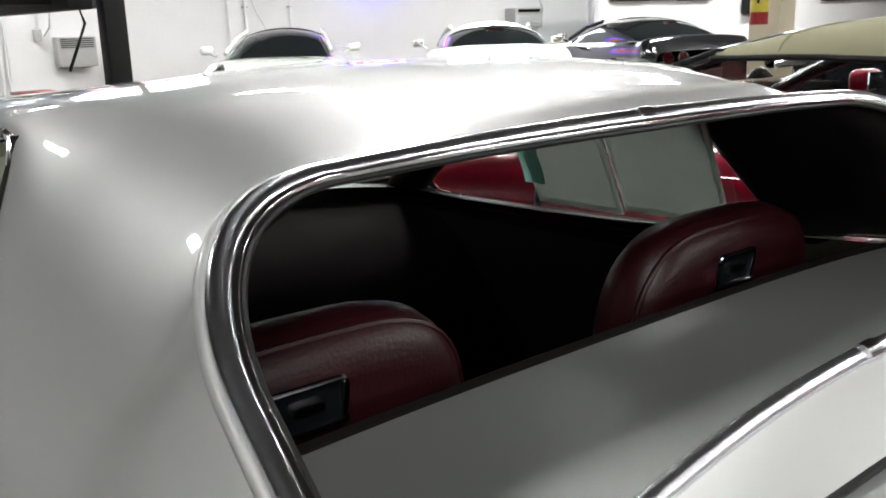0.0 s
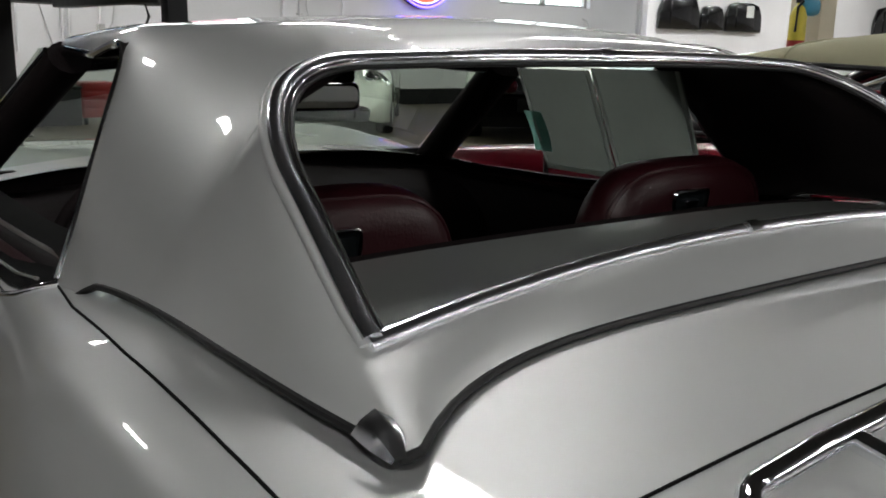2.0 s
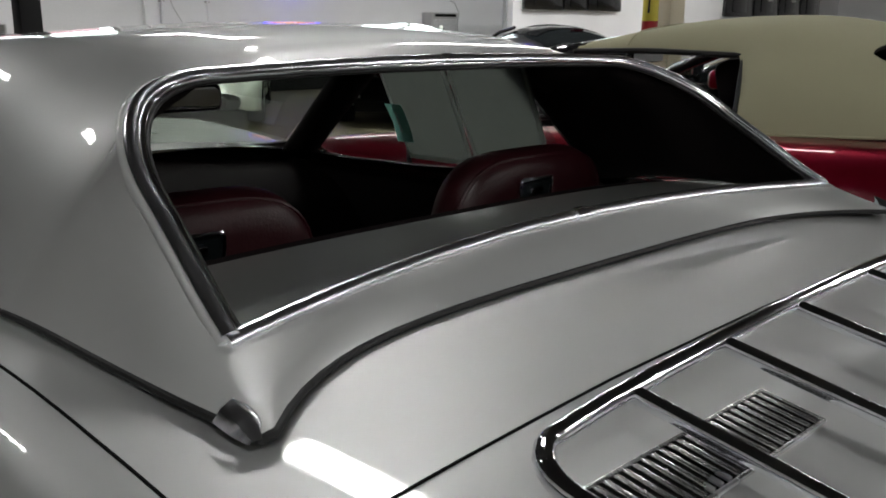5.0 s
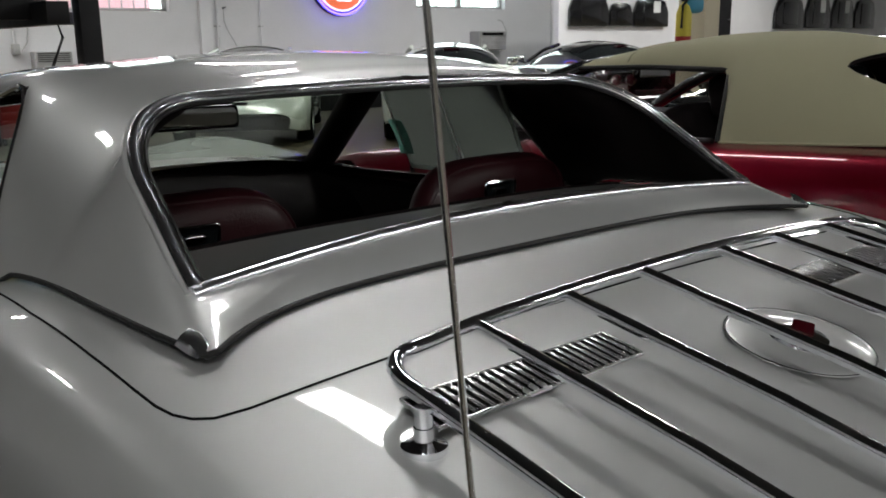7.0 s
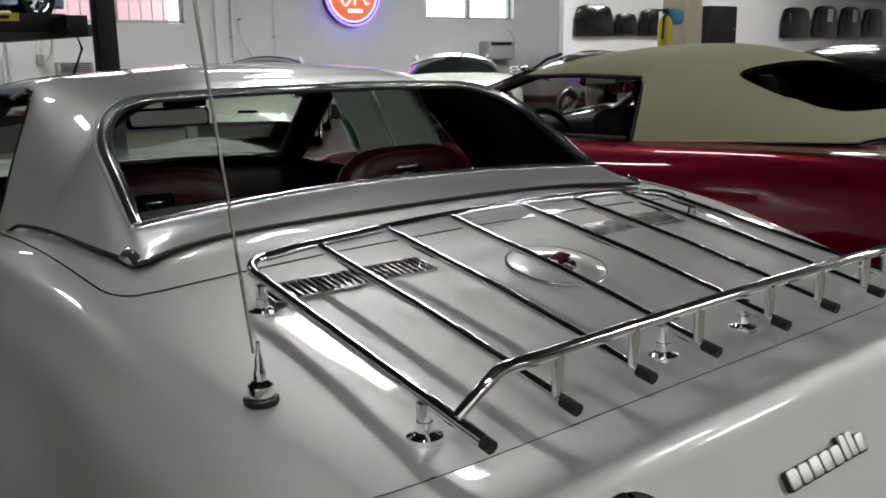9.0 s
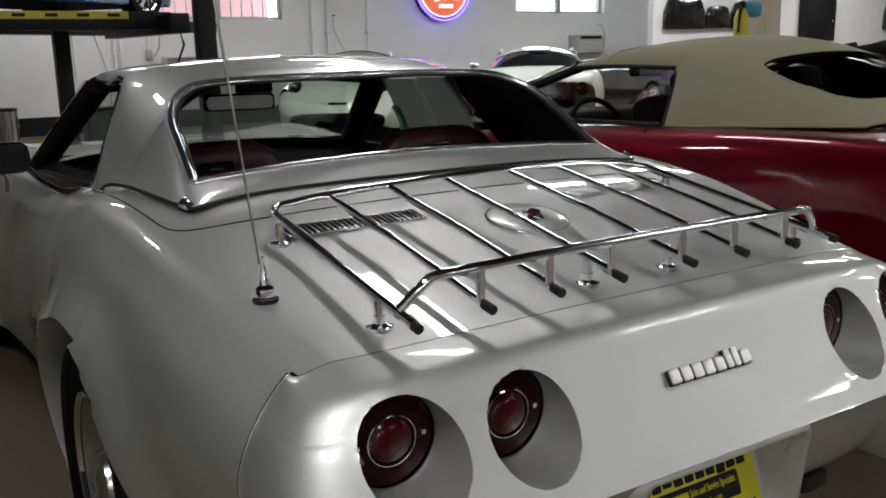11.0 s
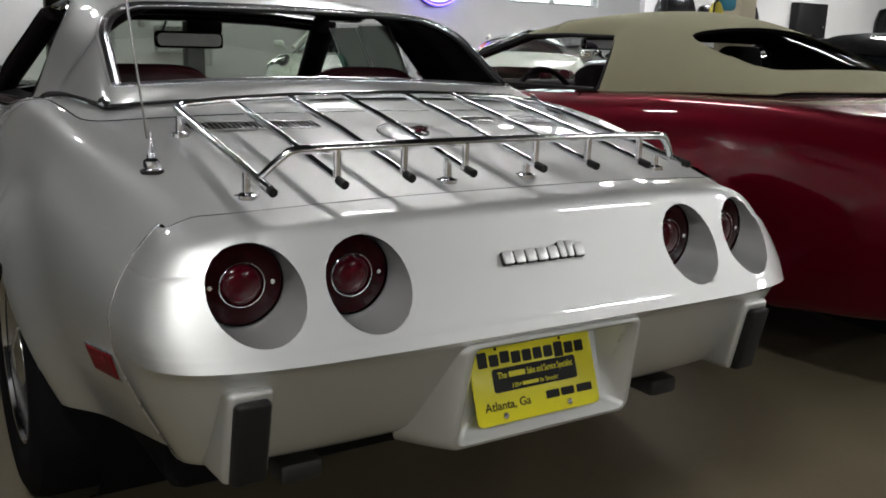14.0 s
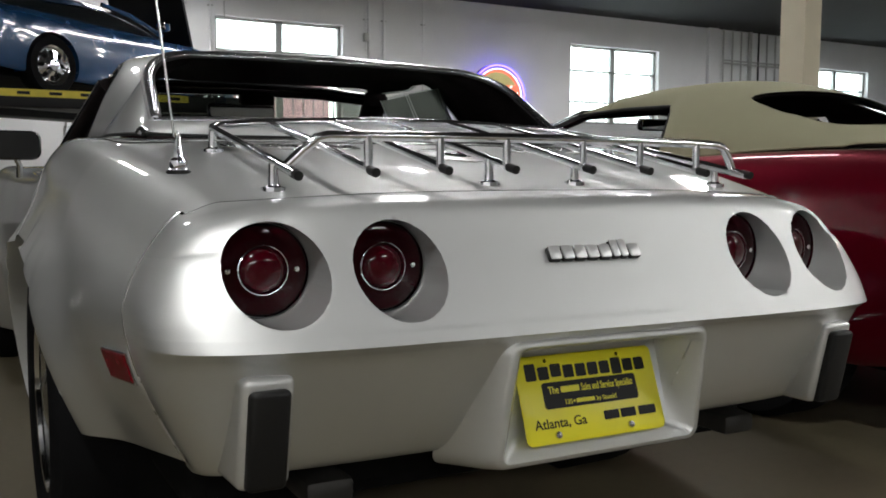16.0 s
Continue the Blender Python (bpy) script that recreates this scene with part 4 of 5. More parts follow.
for k, (x0, x1, z0, z1) in enumerate(WINS):
    win = new("window_%d" % (k + 1))
    win.matrix_basis = Matrix.Translation(((x0 + x1) / 2, YW1 + 0.1, z0))
    tagged(win, "bright steel-framed window with security bars", "window", kind="structure")
    for x, w in ((x0 + 0.03, 0.06), ((x0 + x1) / 2, 0.12), (x1 - 0.03, 0.06)):
        part("frame", box(x, YW1 + 0.16, (z0 + z1) / 2, w, 0.08, z1 - z0), PLASTIC, win, smooth=0)
    for z in (z0 + 0.03, z0 + (z1 - z0) * 0.28, z0 + (z1 - z0) * 0.68, z1 - 0.03):
        part("frame", box((x0 + x1) / 2, YW1 + 0.155, z, x1 - x0, 0.07, 0.04), PLASTIC, win, smooth=0)
    for i in range(12):
        x = x0 + (x1 - x0) * (i + 0.5) / 12
        part("bar", tube([(x, YW1 + 0.26, z0), (x, YW1 + 0.26, z0 + (z1 - z0) * 0.68)], 0.013, 6), PLASTIC, win)
    part("pane", box((x0 + x1) / 2, YW1 + 0.2, (z0 + z1) / 2, x1 - x0, 0.006, z1 - z0), PANE, win, smooth=0).visible_shadow = False
part("backdrop", box(9, YW1 + 2.2, 2.8, 46, 0.05, 7), OUTSIDE, None, "bright overcast daylight outside the windows", 0, "structure", "daylight")
part("backdrop", box(4.4, YW1 + 1.2, 1.95, 2.9, 0.05, 1.9), PINKISH, None, "self-lit pinkish wall outside the barred window", 0, "structure", "outside wall")
part("baseboard", box(10.8, YW1 - 0.015, 0.15, 32, 0.03, 0.30), STEEL, None, "black painted wall base", 0, "structure", "baseboard")
for x0, x1 in ((6.18, 6.40), (15.1, 15.4)):
    part("trim", box((x0 + x1) / 2, YW1 - 0.05, ZT / 2, x1 - x0, 0.1, ZT), WALLPAINT, None, "white wall pilaster", 0, "structure", "pilaster")
slab("wall_partition", 12.3, XW1, 12.2, 12.34, 0, 2.48, WALLPAINT, "low white partition wall", "wall")
slab("column", 6.58, 6.82, 5.15, 5.45, 0, ZT, CREAM, "cream painted steel column", "column")


# ceiling lamps
def strip_lamp(x, y, along, length, power, wide=0.32, z=4.10):
    lamp = thing("ceiling_lamp", "white multi-tube fluorescent ceiling lamp, in a set with added fill lamps", "lamp", (x, y, ZT), "ceiling lamps")
    d = (length, wide) if along == "x" else (wide, length)
    part("housing", box(x, y, (z + 0.02 + ZT) / 2, d[0], d[1], ZT - z - 0.02, 0.01), PLASTIC, lamp)
    for o in (-0.375 * wide, -0.125 * wide, 0.125 * wide, 0.375 * wide):
        a = (x - length / 2 + 0.04, y + o, z) if along == "x" else (x + o, y - length / 2 + 0.04, z)
        b = (x + length / 2 - 0.04, y + o, z) if along == "x" else (x + o, y + length / 2 - 0.04, z)
        part("tube", tube([a, b], 0.014, 8), TUBE, lamp)
    light = bpy.data.lights.new("lamp_light", "AREA")
    light.shape, light.size, light.size_y, light.energy, light.color = "RECTANGLE", d[0], d[1], power * 0.5, (1.0, 0.997, 0.975)
    ob = new("lamp_light", light)
    ob.matrix_basis = Matrix.Translation((x, y, z - 0.03))
    ob.parent = lamp
    ob.matrix_parent_inverse = lamp.matrix_basis.inverted()


# Highlights place some lamps; (7.2, -0.8) and (-4.6, -8.0) are unseen added fill.
for row in ((1.95, 3.8, "y", 1.5, 60), (7.2, -0.8, "y", 1.2, 130, 0.18), (7.0, 7.65, "x", 1.9, 155), (10.8, 5.9, "x", 2.0, 180), (4.25, 9.9, "y", 2.6, 145), (-1.3, 5.8, "y", 0.8, 32, 0.2), (1.6, 13.2, "x", 1.0, 135),
            (-2.2, -1.2, "y", 1.4, 170, 0.16), (-4.6, -8.0, "y", 2.4, 200, 0.2), (11.0, 9.6, "x", 2.2, 330), (17.5, 9.0, "x", 2.2, 330),
            (4.6, -3.1, "x", 1.3, 75, 0.10), (9.3, -6.4, "x", 2.4, 330), (3.9, -8.9, "x", 2.4, 260, 0.2), (-2.5, -9.5, "x", 2.4, 260, 0.2), (12.0, -3.5, "x", 2.4, 260), (15.0, 3.5, "y", 2.0, 260)):
    strip_lamp(*row)


# ---- neighbouring cars ----
def loft_half(T, y):
    xf, zf, zc, xw, zw, xb, zb = (spl(T["y"], T[k], y) for k in ("xf", "zf", "zc", "xw", "zw", "xb", "zb"))
    pts = [(xf * k / 8, zc + (zf - zc) * (k / 8) ** 3) for k in range(8)]
    for k in range(9):
        a = math.pi / 2 * k / 8
        pts.append((xf + (xw - xf) * math.sin(a) ** 0.9, zw + (zf - zw) * max(0, math.cos(a)) ** 0.9))
    for k in range(1, 7):
        a = math.pi / 2 * k / 6
        pts.append((xb + (xw - xb) * max(0, math.cos(a)), zw - (zw - zb) * math.sin(a)))
    return pts


def wheels(car_ob, axles, half, r=0.335, rim=SATIN, mid_x=0.0, slotted=False):
    for ya in axles:
        for s in (-1, 1):
            m = facing((mid_x + s * half, ya, r), (s, 0, 0))
            t = part("tyre", lathe([(r * 0.66, -0.1), (r * 0.93, -0.11), (r, -0.07), (r, 0.07), (r * 0.93, 0.11), (r * 0.66, 0.1)], 36, m), TYRE, car_ob)
            part("rim", lathe([(r * 0.67, 0.09), (r * 0.65, 0.105), (r * 0.58, 0.09), (r * 0.5, 0.04), (r * 0.2, 0.06), (r * 0.18, 0.09), (0.0005, 0.095)], 30, m), rim, t)
            if slotted:
                part("dish", lathe([(r * 0.60, 0.085), (r * 0.52, 0.070), (r * 0.30, 0.088), (r * 0.20, 0.100), (r * 0.17, 0.118), (0.0005, 0.124)], 30, m), rim, t)
                for k in range(8):
                    a = k * 2 * math.pi / 8
                    part("slot", plate(round_rect(r * 0.17, r * 0.15, r * 0.05), 0.006, m @ Matrix.Rotation(a, 4, "Z") @ Matrix.Translation((r * 0.42, 0, 0.078)) @ Euler((0, radians(14), 0)).to_matrix().to_4x4()), GAP, t, smooth=0)
                continue
            for k in range(5):
                a = k * 2 * math.pi / 5
                part("spoke", box(r * 0.36 * math.cos(a), r * 0.36 * math.sin(a), 0.075, r * 0.52, 0.05, 0.03, 0.008, (0, 0, math.degrees(a))), rim, t).data.transform(m)


COUPE = {
    "y": [0, 0.10, 0.5, 1.0, 1.6, 2.3, 3.0, 3.6, 4.05, 4.32, 4.44],
    "zc": [0.80, 0.93, 0.96, 0.96, 0.94, 0.92, 0.88, 0.80, 0.68, 0.54, 0.42],
    "xf": [0.66, 0.70, 0.74, 0.76, 0.74, 0.74, 0.76, 0.76, 0.70, 0.56, 0.40],
    "zf": [0.78, 0.90, 0.93, 0.92, 0.90, 0.88, 0.86, 0.82, 0.70, 0.54, 0.42],
    "xw": [0.78, 0.86, 0.91, 0.92, 0.91, 0.88, 0.90, 0.92, 0.88, 0.78, 0.66],
    "zw": [0.58, 0.60, 0.60, 0.60, 0.56, 0.54, 0.54, 0.56, 0.50, 0.40, 0.34],
    "xb": [0.74, 0.82, 0.86, 0.87, 0.86, 0.84, 0.86, 0.88, 0.84, 0.74, 0.62],
    "zb": [0.34, 0.30, 0.24, 0.20, 0.18, 0.18, 0.18, 0.18, 0.18, 0.20, 0.24],
}
CAB_Y = [0.30, 0.60, 1.0, 1.5, 2.0, 2.45, 2.85, 3.02]
CAB_Z = [0.945, 1.06, 1.17, 1.235, 1.245, 1.17, 0.98, 0.885]
CAB_X = [0.60, 0.66, 0.70, 0.72, 0.72, 0.72, 0.72, 0.72]


def cab_rows(lift=0.0, y0=0.30, y1=3.02, n=26, cut=1.0):
    rows = []
    for y in np.linspace(y0, y1, n):
        zt, xb = spl(CAB_Y, CAB_Z, y) + lift, spl(CAB_Y, CAB_X, y)
        zb = 0.86
        row = []
        for k in range(17):
            a = math.pi / 2 * (-1 + 2 * k / 16) * cut
            row.append((xb * math.sin(a) * (1 - 0.16 * max(0, math.cos(a))), y, zb + (zt - zb) * max(0, math.cos(a)) ** 0.55))
        rows.append(row)
    return rows


def coupe(name, label, paint, roof=None, slotted=False):
    """A low two-seat coupe, tail at the origin, nose towards +y."""
    c = thing(name, label, "car")
    bm = grid([[(x, y, z) for x, z in mirrored(loft_half(COUPE, y))] for y in np.linspace(0, 4.44, 70)])
    bmesh.ops.holes_fill(bm, edges=[e for e in bm.edges if e.is_boundary and (e.verts[0].co.y < 0.001 and e.verts[1].co.y < 0.001 or e.verts[0].co.y > 4.439 and e.verts[1].co.y > 4.439)], sides=0)
    for ya in (0.95, 3.62):
        for s in (-1, 1):
            cut_round(bm, 0, (ya, 0.335), 0.36, lambda p, s=s: p.x * s > 0.6, lambda p, s=s: s * 0.62)
    b = part("body", bm, paint, c, smooth=50)
    part("underbody", box(0, 2.2, 0.26, 1.4, 4.0, 0.14, 0.02), GAP, c, smooth=0)
    part("glasshouse", grid(cab_rows()), DARKGLASS, c, smooth=60)
    part("roof", grid(cab_rows(0.012, 1.15, 2.05, 12, 0.72)), roof or paint, c, smooth=60)
    for s in (-1, 1):
        part("windscreen_pillar", tube([(s * 0.70, 2.92, 0.93), (s * 0.60, 2.45, 1.13), (s * 0.53, 2.05, 1.205)], 0.03, 8), paint, c)
        m = part("door_mirror", box(s * 0.99, 2.62, 0.98, 0.17, 0.10, 0.11, 0.035, seg=3), paint, c)
        part("mirror_glass", box(s * 0.99, 2.565, 0.98, 0.14, 0.006, 0.08, 0.002), MIRROR, m)
        part("mirror_arm", tube([(s * 0.86, 2.64, 0.90), (s * 0.95, 2.63, 0.95)], 0.02, 8), paint, m)
        # headlamps
        lm = Matrix.Translation((s * 0.70, 4.00, 0.725)) @ Euler((radians(-52), 0, 0)).to_matrix().to_4x4() @ Euler((0, radians(s * 16), radians(s * 14))).to_matrix().to_4x4()
        h = part("headlight", plate([(x * 0.21 + 0.15 * s * y * 0.15, y * 0.115 * (1.0 - 0.25 * s * x)) for x, y in round_rect(1.7, 1.7, 0.7)], 0.018, lm, 0.006), SATIN, c, "clear lamp cluster")
        for k in (-0.105, -0.005, 0.090):
            bowl = part("reflector", lathe([(0.050, 0.019), (0.047, 0.024), (0.040, 0.020), (0.0005, 0.020)], 20, lm @ Matrix.Translation((k, 0.004, 0.0))), GAP, h)
            part("projector", lathe([(0.026, 0.020), (0.024, 0.032), (0.012, 0.038), (0.0005, 0.040)], 14, lm @ Matrix.Translation((k, 0.004, 0.0))), MIRROR, bowl)
        part("fog_lamp", box(s * 0.60, 4.285, 0.36, 0.16, 0.05, 0.07, 0.02), DARKGLASS, c)
        for k in (0.36, 0.60):
            t = part("tail_light", lathe([(0.085, 0.0), (0.085, 0.018), (0.075, 0.026), (0.0005, 0.032)], 24, facing((s * k, -0.005, 0.70), (0, -1, 0.1))), REDLENS, c)
            part("ring", lathe([(0.088, 0.0), (0.088, 0.022), (0.080, 0.024)], 24, facing((s * k, -0.005, 0.70), (0, -1, 0.1))), BLACK, t)
    part("grille", box(0, 4.40, 0.31, 0.95, 0.10, 0.13, 0.03, seg=3), GAP, c, "dark grille opening")
    part("nose_slot", box(0, 4.33, 0.545, 0.26, 0.03, 0.022, 0.006, (-30, 0, 0)), GAP, c)
    part("brake_lamp", box(0, 0.96, 1.172, 0.22, 0.04, 0.016, 0.006, (20, 0, 0)), REDLENS, c)
    part("rear_panel", box(0, 0.02, 0.47, 0.55, 0.06, 0.16, 0.02), GAP, c)
    wheels(c, (0.95, 3.62), 0.80, rim=CHROME if slotted else SATIN, slotted=slotted)
    return c


def park(c, x, y, turn=0.0, z=0.0):
    c.matrix_basis = pose(x, y, z, 0, 0, turn)


white_front = coupe("white_coupe", "white sports coupe parked nose-out by the wall", WHITE)
park(white_front, 6.90, 13.97, 145)
black_far = coupe("black_coupe", "glossy black coupe parked near the far wall", BLACK)
park(black_far, 10.05, 8.3, -22)
cream_rear = coupe("cream_coupe", "cream-white coupe with four round tail lights", WHITE)
park(cream_rear, 6.40, 8.55, -39)
black_side = coupe("black_coupe", "glossy black coupe parked beside the red convertible", BLACK)
park(black_side, 5.25, 0.9, 0)

dark_side = coupe("dark_coupe", "dark grey coupe parked beside the silver car", STEEL)
park(dark_side, -2.85, 0.1, 0)

# ---- red convertible ----
RX0 = 2.36
REDT = {
    "y": [0.05, 0.20, 0.6, 1.1, 1.8, 2.5, 3.2, 3.8, 4.3, 4.60],
    "zc": [0.82, 0.90, 0.94, 0.945, 0.94, 0.89, 0.80, 0.68, 0.56, 0.46],
    "xf": [0.70, 0.76, 0.82, 0.84, 0.80, 0.79, 0.80, 0.80, 0.72, 0.55],
    "zf": [0.80, 0.88, 0.925, 0.93, 0.905, 0.865, 0.80, 0.72, 0.60, 0.48],
    "xw": [0.84, 0.90, 0.935, 0.945, 0.935, 0.92, 0.93, 0.945, 0.90, 0.74],
    "zw": [0.60, 0.60, 0.60, 0.60, 0.57, 0.55, 0.55, 0.56, 0.52, 0.45],
    "xb": [0.80, 0.84, 0.88, 0.90, 0.89, 0.88, 0.89, 0.90, 0.84, 0.70],
    "zb": [0.40, 0.34, 0.27, 0.22, 0.20, 0.20, 0.20, 0.20, 0.22, 0.30],
}
red = thing("convertible", "dark red convertible with a raised tan canvas top", "car", (RX0, 2.3, 0))
bm = grid([[(RX0 + x, y, z) for x, z in mirrored(loft_half(REDT, y))] for y in np.linspace(0.05, 4.60, 80)])
bmesh.ops.holes_fill(bm, edges=[e for e in bm.edges if e.is_boundary and all(v.co.y < 0.051 for v in e.verts) or e.is_boundary and all(v.co.y > 4.599 for v in e.verts)], sides=0)
gone = [f for f in bm.faces if f.calc_center_median().z > 0.8 and abs(f.calc_center_median().x - RX0) < 0.66 and 1.75 < f.calc_center_median().y < 3.05]
bmesh.ops.delete(bm, geom=gone, context="FACES")
for ya in (1.12, 3.72):
    for s in (-1, 1):
        cut_round(bm, 0, (ya, 0.335), 0.365, lambda p, s=s: (p.x - RX0) * s > 0.6, lambda p, s=s: RX0 + s * 0.64)
part("body", bm, RED, red, smooth=50)
part("underbody", box(RX0, 2.3, 0.28, 1.4, 4.1, 0.14, 0.02), GAP, red, smooth=0)
RT = [1.02, 1.16, 1.30, 1.45, 1.56, 1.62, 1.70, 1.78, 1.84, 2.2, 2.55]
RT_BX = [0.62, 0.69, 0.725, 0.745, 0.75, 0.752, 0.752, 0.750, 0.575, 0.560, 0.540]
RT_BZ = [0.950, 0.945, 0.938, 0.930, 0.924, 0.920, 0.917, 0.914, 1.142, 1.150, 1.140]
RT_RX = [0.50, 0.50, 0.50, 0.48, 0.45, 0.42, 0.42, 0.42, 0.42, 0.42, 0.42]
RT_RZ = [0.965, 1.02, 1.08, 1.145, 1.185, 1.21, 1.232, 1.240, 1.242, 1.232, 1.17]
RT_C = [0.965, 1.03, 1.10, 1.17, 1.215, 1.242, 1.262, 1.272, 1.274, 1.258, 1.19]


def red_row(e):
    lin = lambda t: float(np.interp(e, RT, t))  # noqa: E731
    cur = lambda t: spl(RT, t, e)  # noqa: E731
    bx, bz = (lin(RT_BX), lin(RT_BZ)) if e > 1.7 else (cur(RT_BX), cur(RT_BZ))
    rx, rz, zc = cur(RT_RX), cur(RT_RZ), cur(RT_C)
    cx, cz = bx + (rx - bx) * 0.16, bz + (rz - bz) * 0.86
    half = [(rx * k / 10, zc + (rz - zc) * (k / 10) ** 2) for k in range(10)]
    for k in range(13):
        t = k / 12
        half.append((rx * (1 - t) ** 2 + 2 * cx * t * (1 - t) + bx * t * t, rz * (1 - t) ** 2 + 2 * cz * t * (1 - t) + bz * t * t))
    return [(RX0 - 0.105 + x * 0.86, e - 0.16 * (1 - (x / 0.76) ** 2) * max(0, min(1, (1.75 - e) / 0.6)), z) for x, z in mirrored(half)]


es = sorted(set([*np.linspace(1.02, 1.78, 26), *np.linspace(1.78, 1.84, 6), *np.linspace(1.84, 2.55, 14)]))
rr = [red_row(e) for e in es]
NR = len(rr[0])
hm = NR // 2
bm = bmesh.new()
vv = [[bm.verts.new(p) for p in r] for r in rr]


def in_rear_window(i, j):
    u = (j + 0.5 - hm) / 10.0
    w = (es[i] - 1.18) / (1.49 - 1.18)
    return 0 < w < 1 and abs(u) < 0.90 + 0.24 * min(1, w * 1.6)


for i in range(len(es) - 1):
    for j in range(NR - 1):
        if not in_rear_window(i, j):
            bm.faces.new((vv[i][j], vv[i][j + 1], vv[i + 1][j + 1], vv[i + 1][j]))
bmesh.ops.delete(bm, geom=[v for v in bm.verts if not v.link_faces], context="VERTS")
for _ in range(10):
    bmesh.ops.smooth_vert(bm, verts=[v for v in bm.verts if not v.is_boundary], factor=0.5, use_axis_x=True, use_axis_y=True, use_axis_z=True)
rim = [e for e in bm.edges if e.is_boundary and all(1.0 < v.co.y < 1.62 and abs(v.co.x - RX0 + 0.105) < 0.50 and v.co.z > 0.99 for v in e.verts)]
for _ in range(6):
    bmesh.ops.smooth_vert(bm, verts=list({v for e in rim for v in e.verts}), factor=0.5, use_axis_x=True, use_axis_y=True, use_axis_z=True)
top_lining = bm.copy()
top = part("canvas_top", bm, CANVAS, red, "tan canvas folding top with creases", smooth=60)
bmesh.ops.recalc_face_normals(top_lining, faces=top_lining.faces[:])
top_lining.normal_update()
for v in top_lining.verts:
    v.co -= v.normal * 0.015
part("lining", top_lining, TRIMBLACK, top, smooth=60)
bm = grid([[Vector(p) + Vector((0, 0.012, -0.012)) for p in r[hm - 13: hm + 14]] for e, r in zip(es, rr) if 1.12 <= e <= 1.53])
part("rear_window", bm, TINT, top, smooth=60)
part("hem", tube([Vector(red_row(e)[0]) + Vector((0, 0, 0.002)) for e in np.linspace(1.78, 1.02, 16)] + [Vector(p) for p in red_row(1.02)[1:-1]] + [Vector(red_row(e)[-1]) for e in np.linspace(1.02, 1.78, 16)], 0.0045, 8), CANVAS, top)
part("front_seam", tube([Vector(p) + Vector((0, 0, 0.001)) for p in red_row(2.30)[2:-2]], 0.0030, 8), CANVAS, top)
for s in (0, -1):
    part("window_seal", tube([Vector(red_row(e)[s]) + Vector((0, 0.004, 0)) for e in np.linspace(1.78, 1.84, 6)] + [Vector(red_row(e)[s]) for e in np.linspace(1.86, 2.55, 8)], 0.010, 8), RUBBER, top)
for s in (-1, 1):
    part("windscreen_pillar", tube([(RX0 + s * 0.735, 3.12, 0.90), (RX0 + s * 0.65, 2.85, 1.03), (RX0 + s * 0.545, 2.53, 1.145)], 0.030, 10), BLACK, red)
    mm = part("door_mirror", box(RX0 + s * 0.97, 2.78, 0.97, 0.16, 0.09, 0.10, 0.03, seg=3), RED, red)
    part("mirror_glass", box(RX0 + s * 0.97, 2.731, 0.97, 0.13, 0.006, 0.075), MIRROR, mm)
    part("door_handle", box(RX0 + s * 0.925, 1.98, 0.80, 0.02, 0.10, 0.05, 0.008), BLACK, red)
    part("door_gap", tube([(RX0 + s * 0.83, 1.80, 0.905), (RX0 + s * 0.925, 1.82, 0.78), (RX0 + s * 0.940, 1.84, 0.56), (RX0 + s * 0.92, 1.86, 0.34)], 0.003, 6), GAP, red)
    part("belt_moulding", tube([(RX0 + s * 0.755, y, 0.918 - 0.012 * (y - 1.8)) for y in np.linspace(1.80, 3.05, 8)], 0.010, 8), RUBBER, red)
    seat = part("seat_back", box(RX0 + s * 0.37, 2.02, 0.74, 0.46, 0.16, 0.56, 0.06, (-14, 0, 0), seg=4), TRIMBLACK, red)
    part("headrest", box(RX0 + s * 0.37, 1.955, 1.045, 0.26, 0.10, 0.16, 0.04, (-14, 0, 0), seg=3), TRIMBLACK, seat)
    # The amber block stands for a yellow-green reflection on the red flank.
    part("side_marker", box(RX0 + s * 0.925, 0.86, 0.655, 0.03, 0.10, 0.030, 0.006), AMBER, red)
part("windscreen_header", tube([(RX0 - 0.545, 2.53, 1.145), (RX0, 2.58, 1.19), (RX0 + 0.545, 2.53, 1.145)], 0.026, 10), BLACK, red)
bm = grid([[(RX0 + x * (0.72 - 0.17 * t), 3.14 + 0.10 * (1 - x * x) - (0.60 + 0.03 * (1 - x * x)) * t, 0.90 + 0.03 * (1 - x * x) + 0.255 * t) for x in np.linspace(-1, 1, 13)] for t in np.linspace(0, 1, 7)])
part("windscreen", bm, CLEARSCREEN, red).visible_shadow = False
part("cabin_tub", grid([[(RX0 + x, y, z) for x, z in ((-0.66, 0.88), (-0.66, 0.35), (0.66, 0.35), (0.66, 0.88))] for y in (1.70, 2.4, 3.10)]), TRIMBLACK, red, smooth=0)
part("cabin_rear", box(RX0, 1.70, 0.62, 1.32, 0.02, 0.56), TRIMBLACK, red, smooth=0)
part("dashboard", box(RX0, 2.92, 0.78, 1.32, 0.36, 0.25, 0.07, seg=4), TRIMBLACK, red)
ring = [(RX0 - 0.37 + 0.185 * math.cos(a), 2.58 + 0.06 * math.sin(a), 0.80 + 0.175 * math.sin(a)) for a in np.linspace(0, 2 * math.pi, 32, endpoint=False)]
sw = part("steering_wheel", tube(ring, 0.015, 10, closed=True), TRIMBLACK, red)
part("spoke", tube([(RX0 - 0.55, 2.58, 0.80), (RX0 - 0.37, 2.61, 0.79), (RX0 - 0.19, 2.58, 0.80)], 0.014, 8), TRIMBLACK, sw)
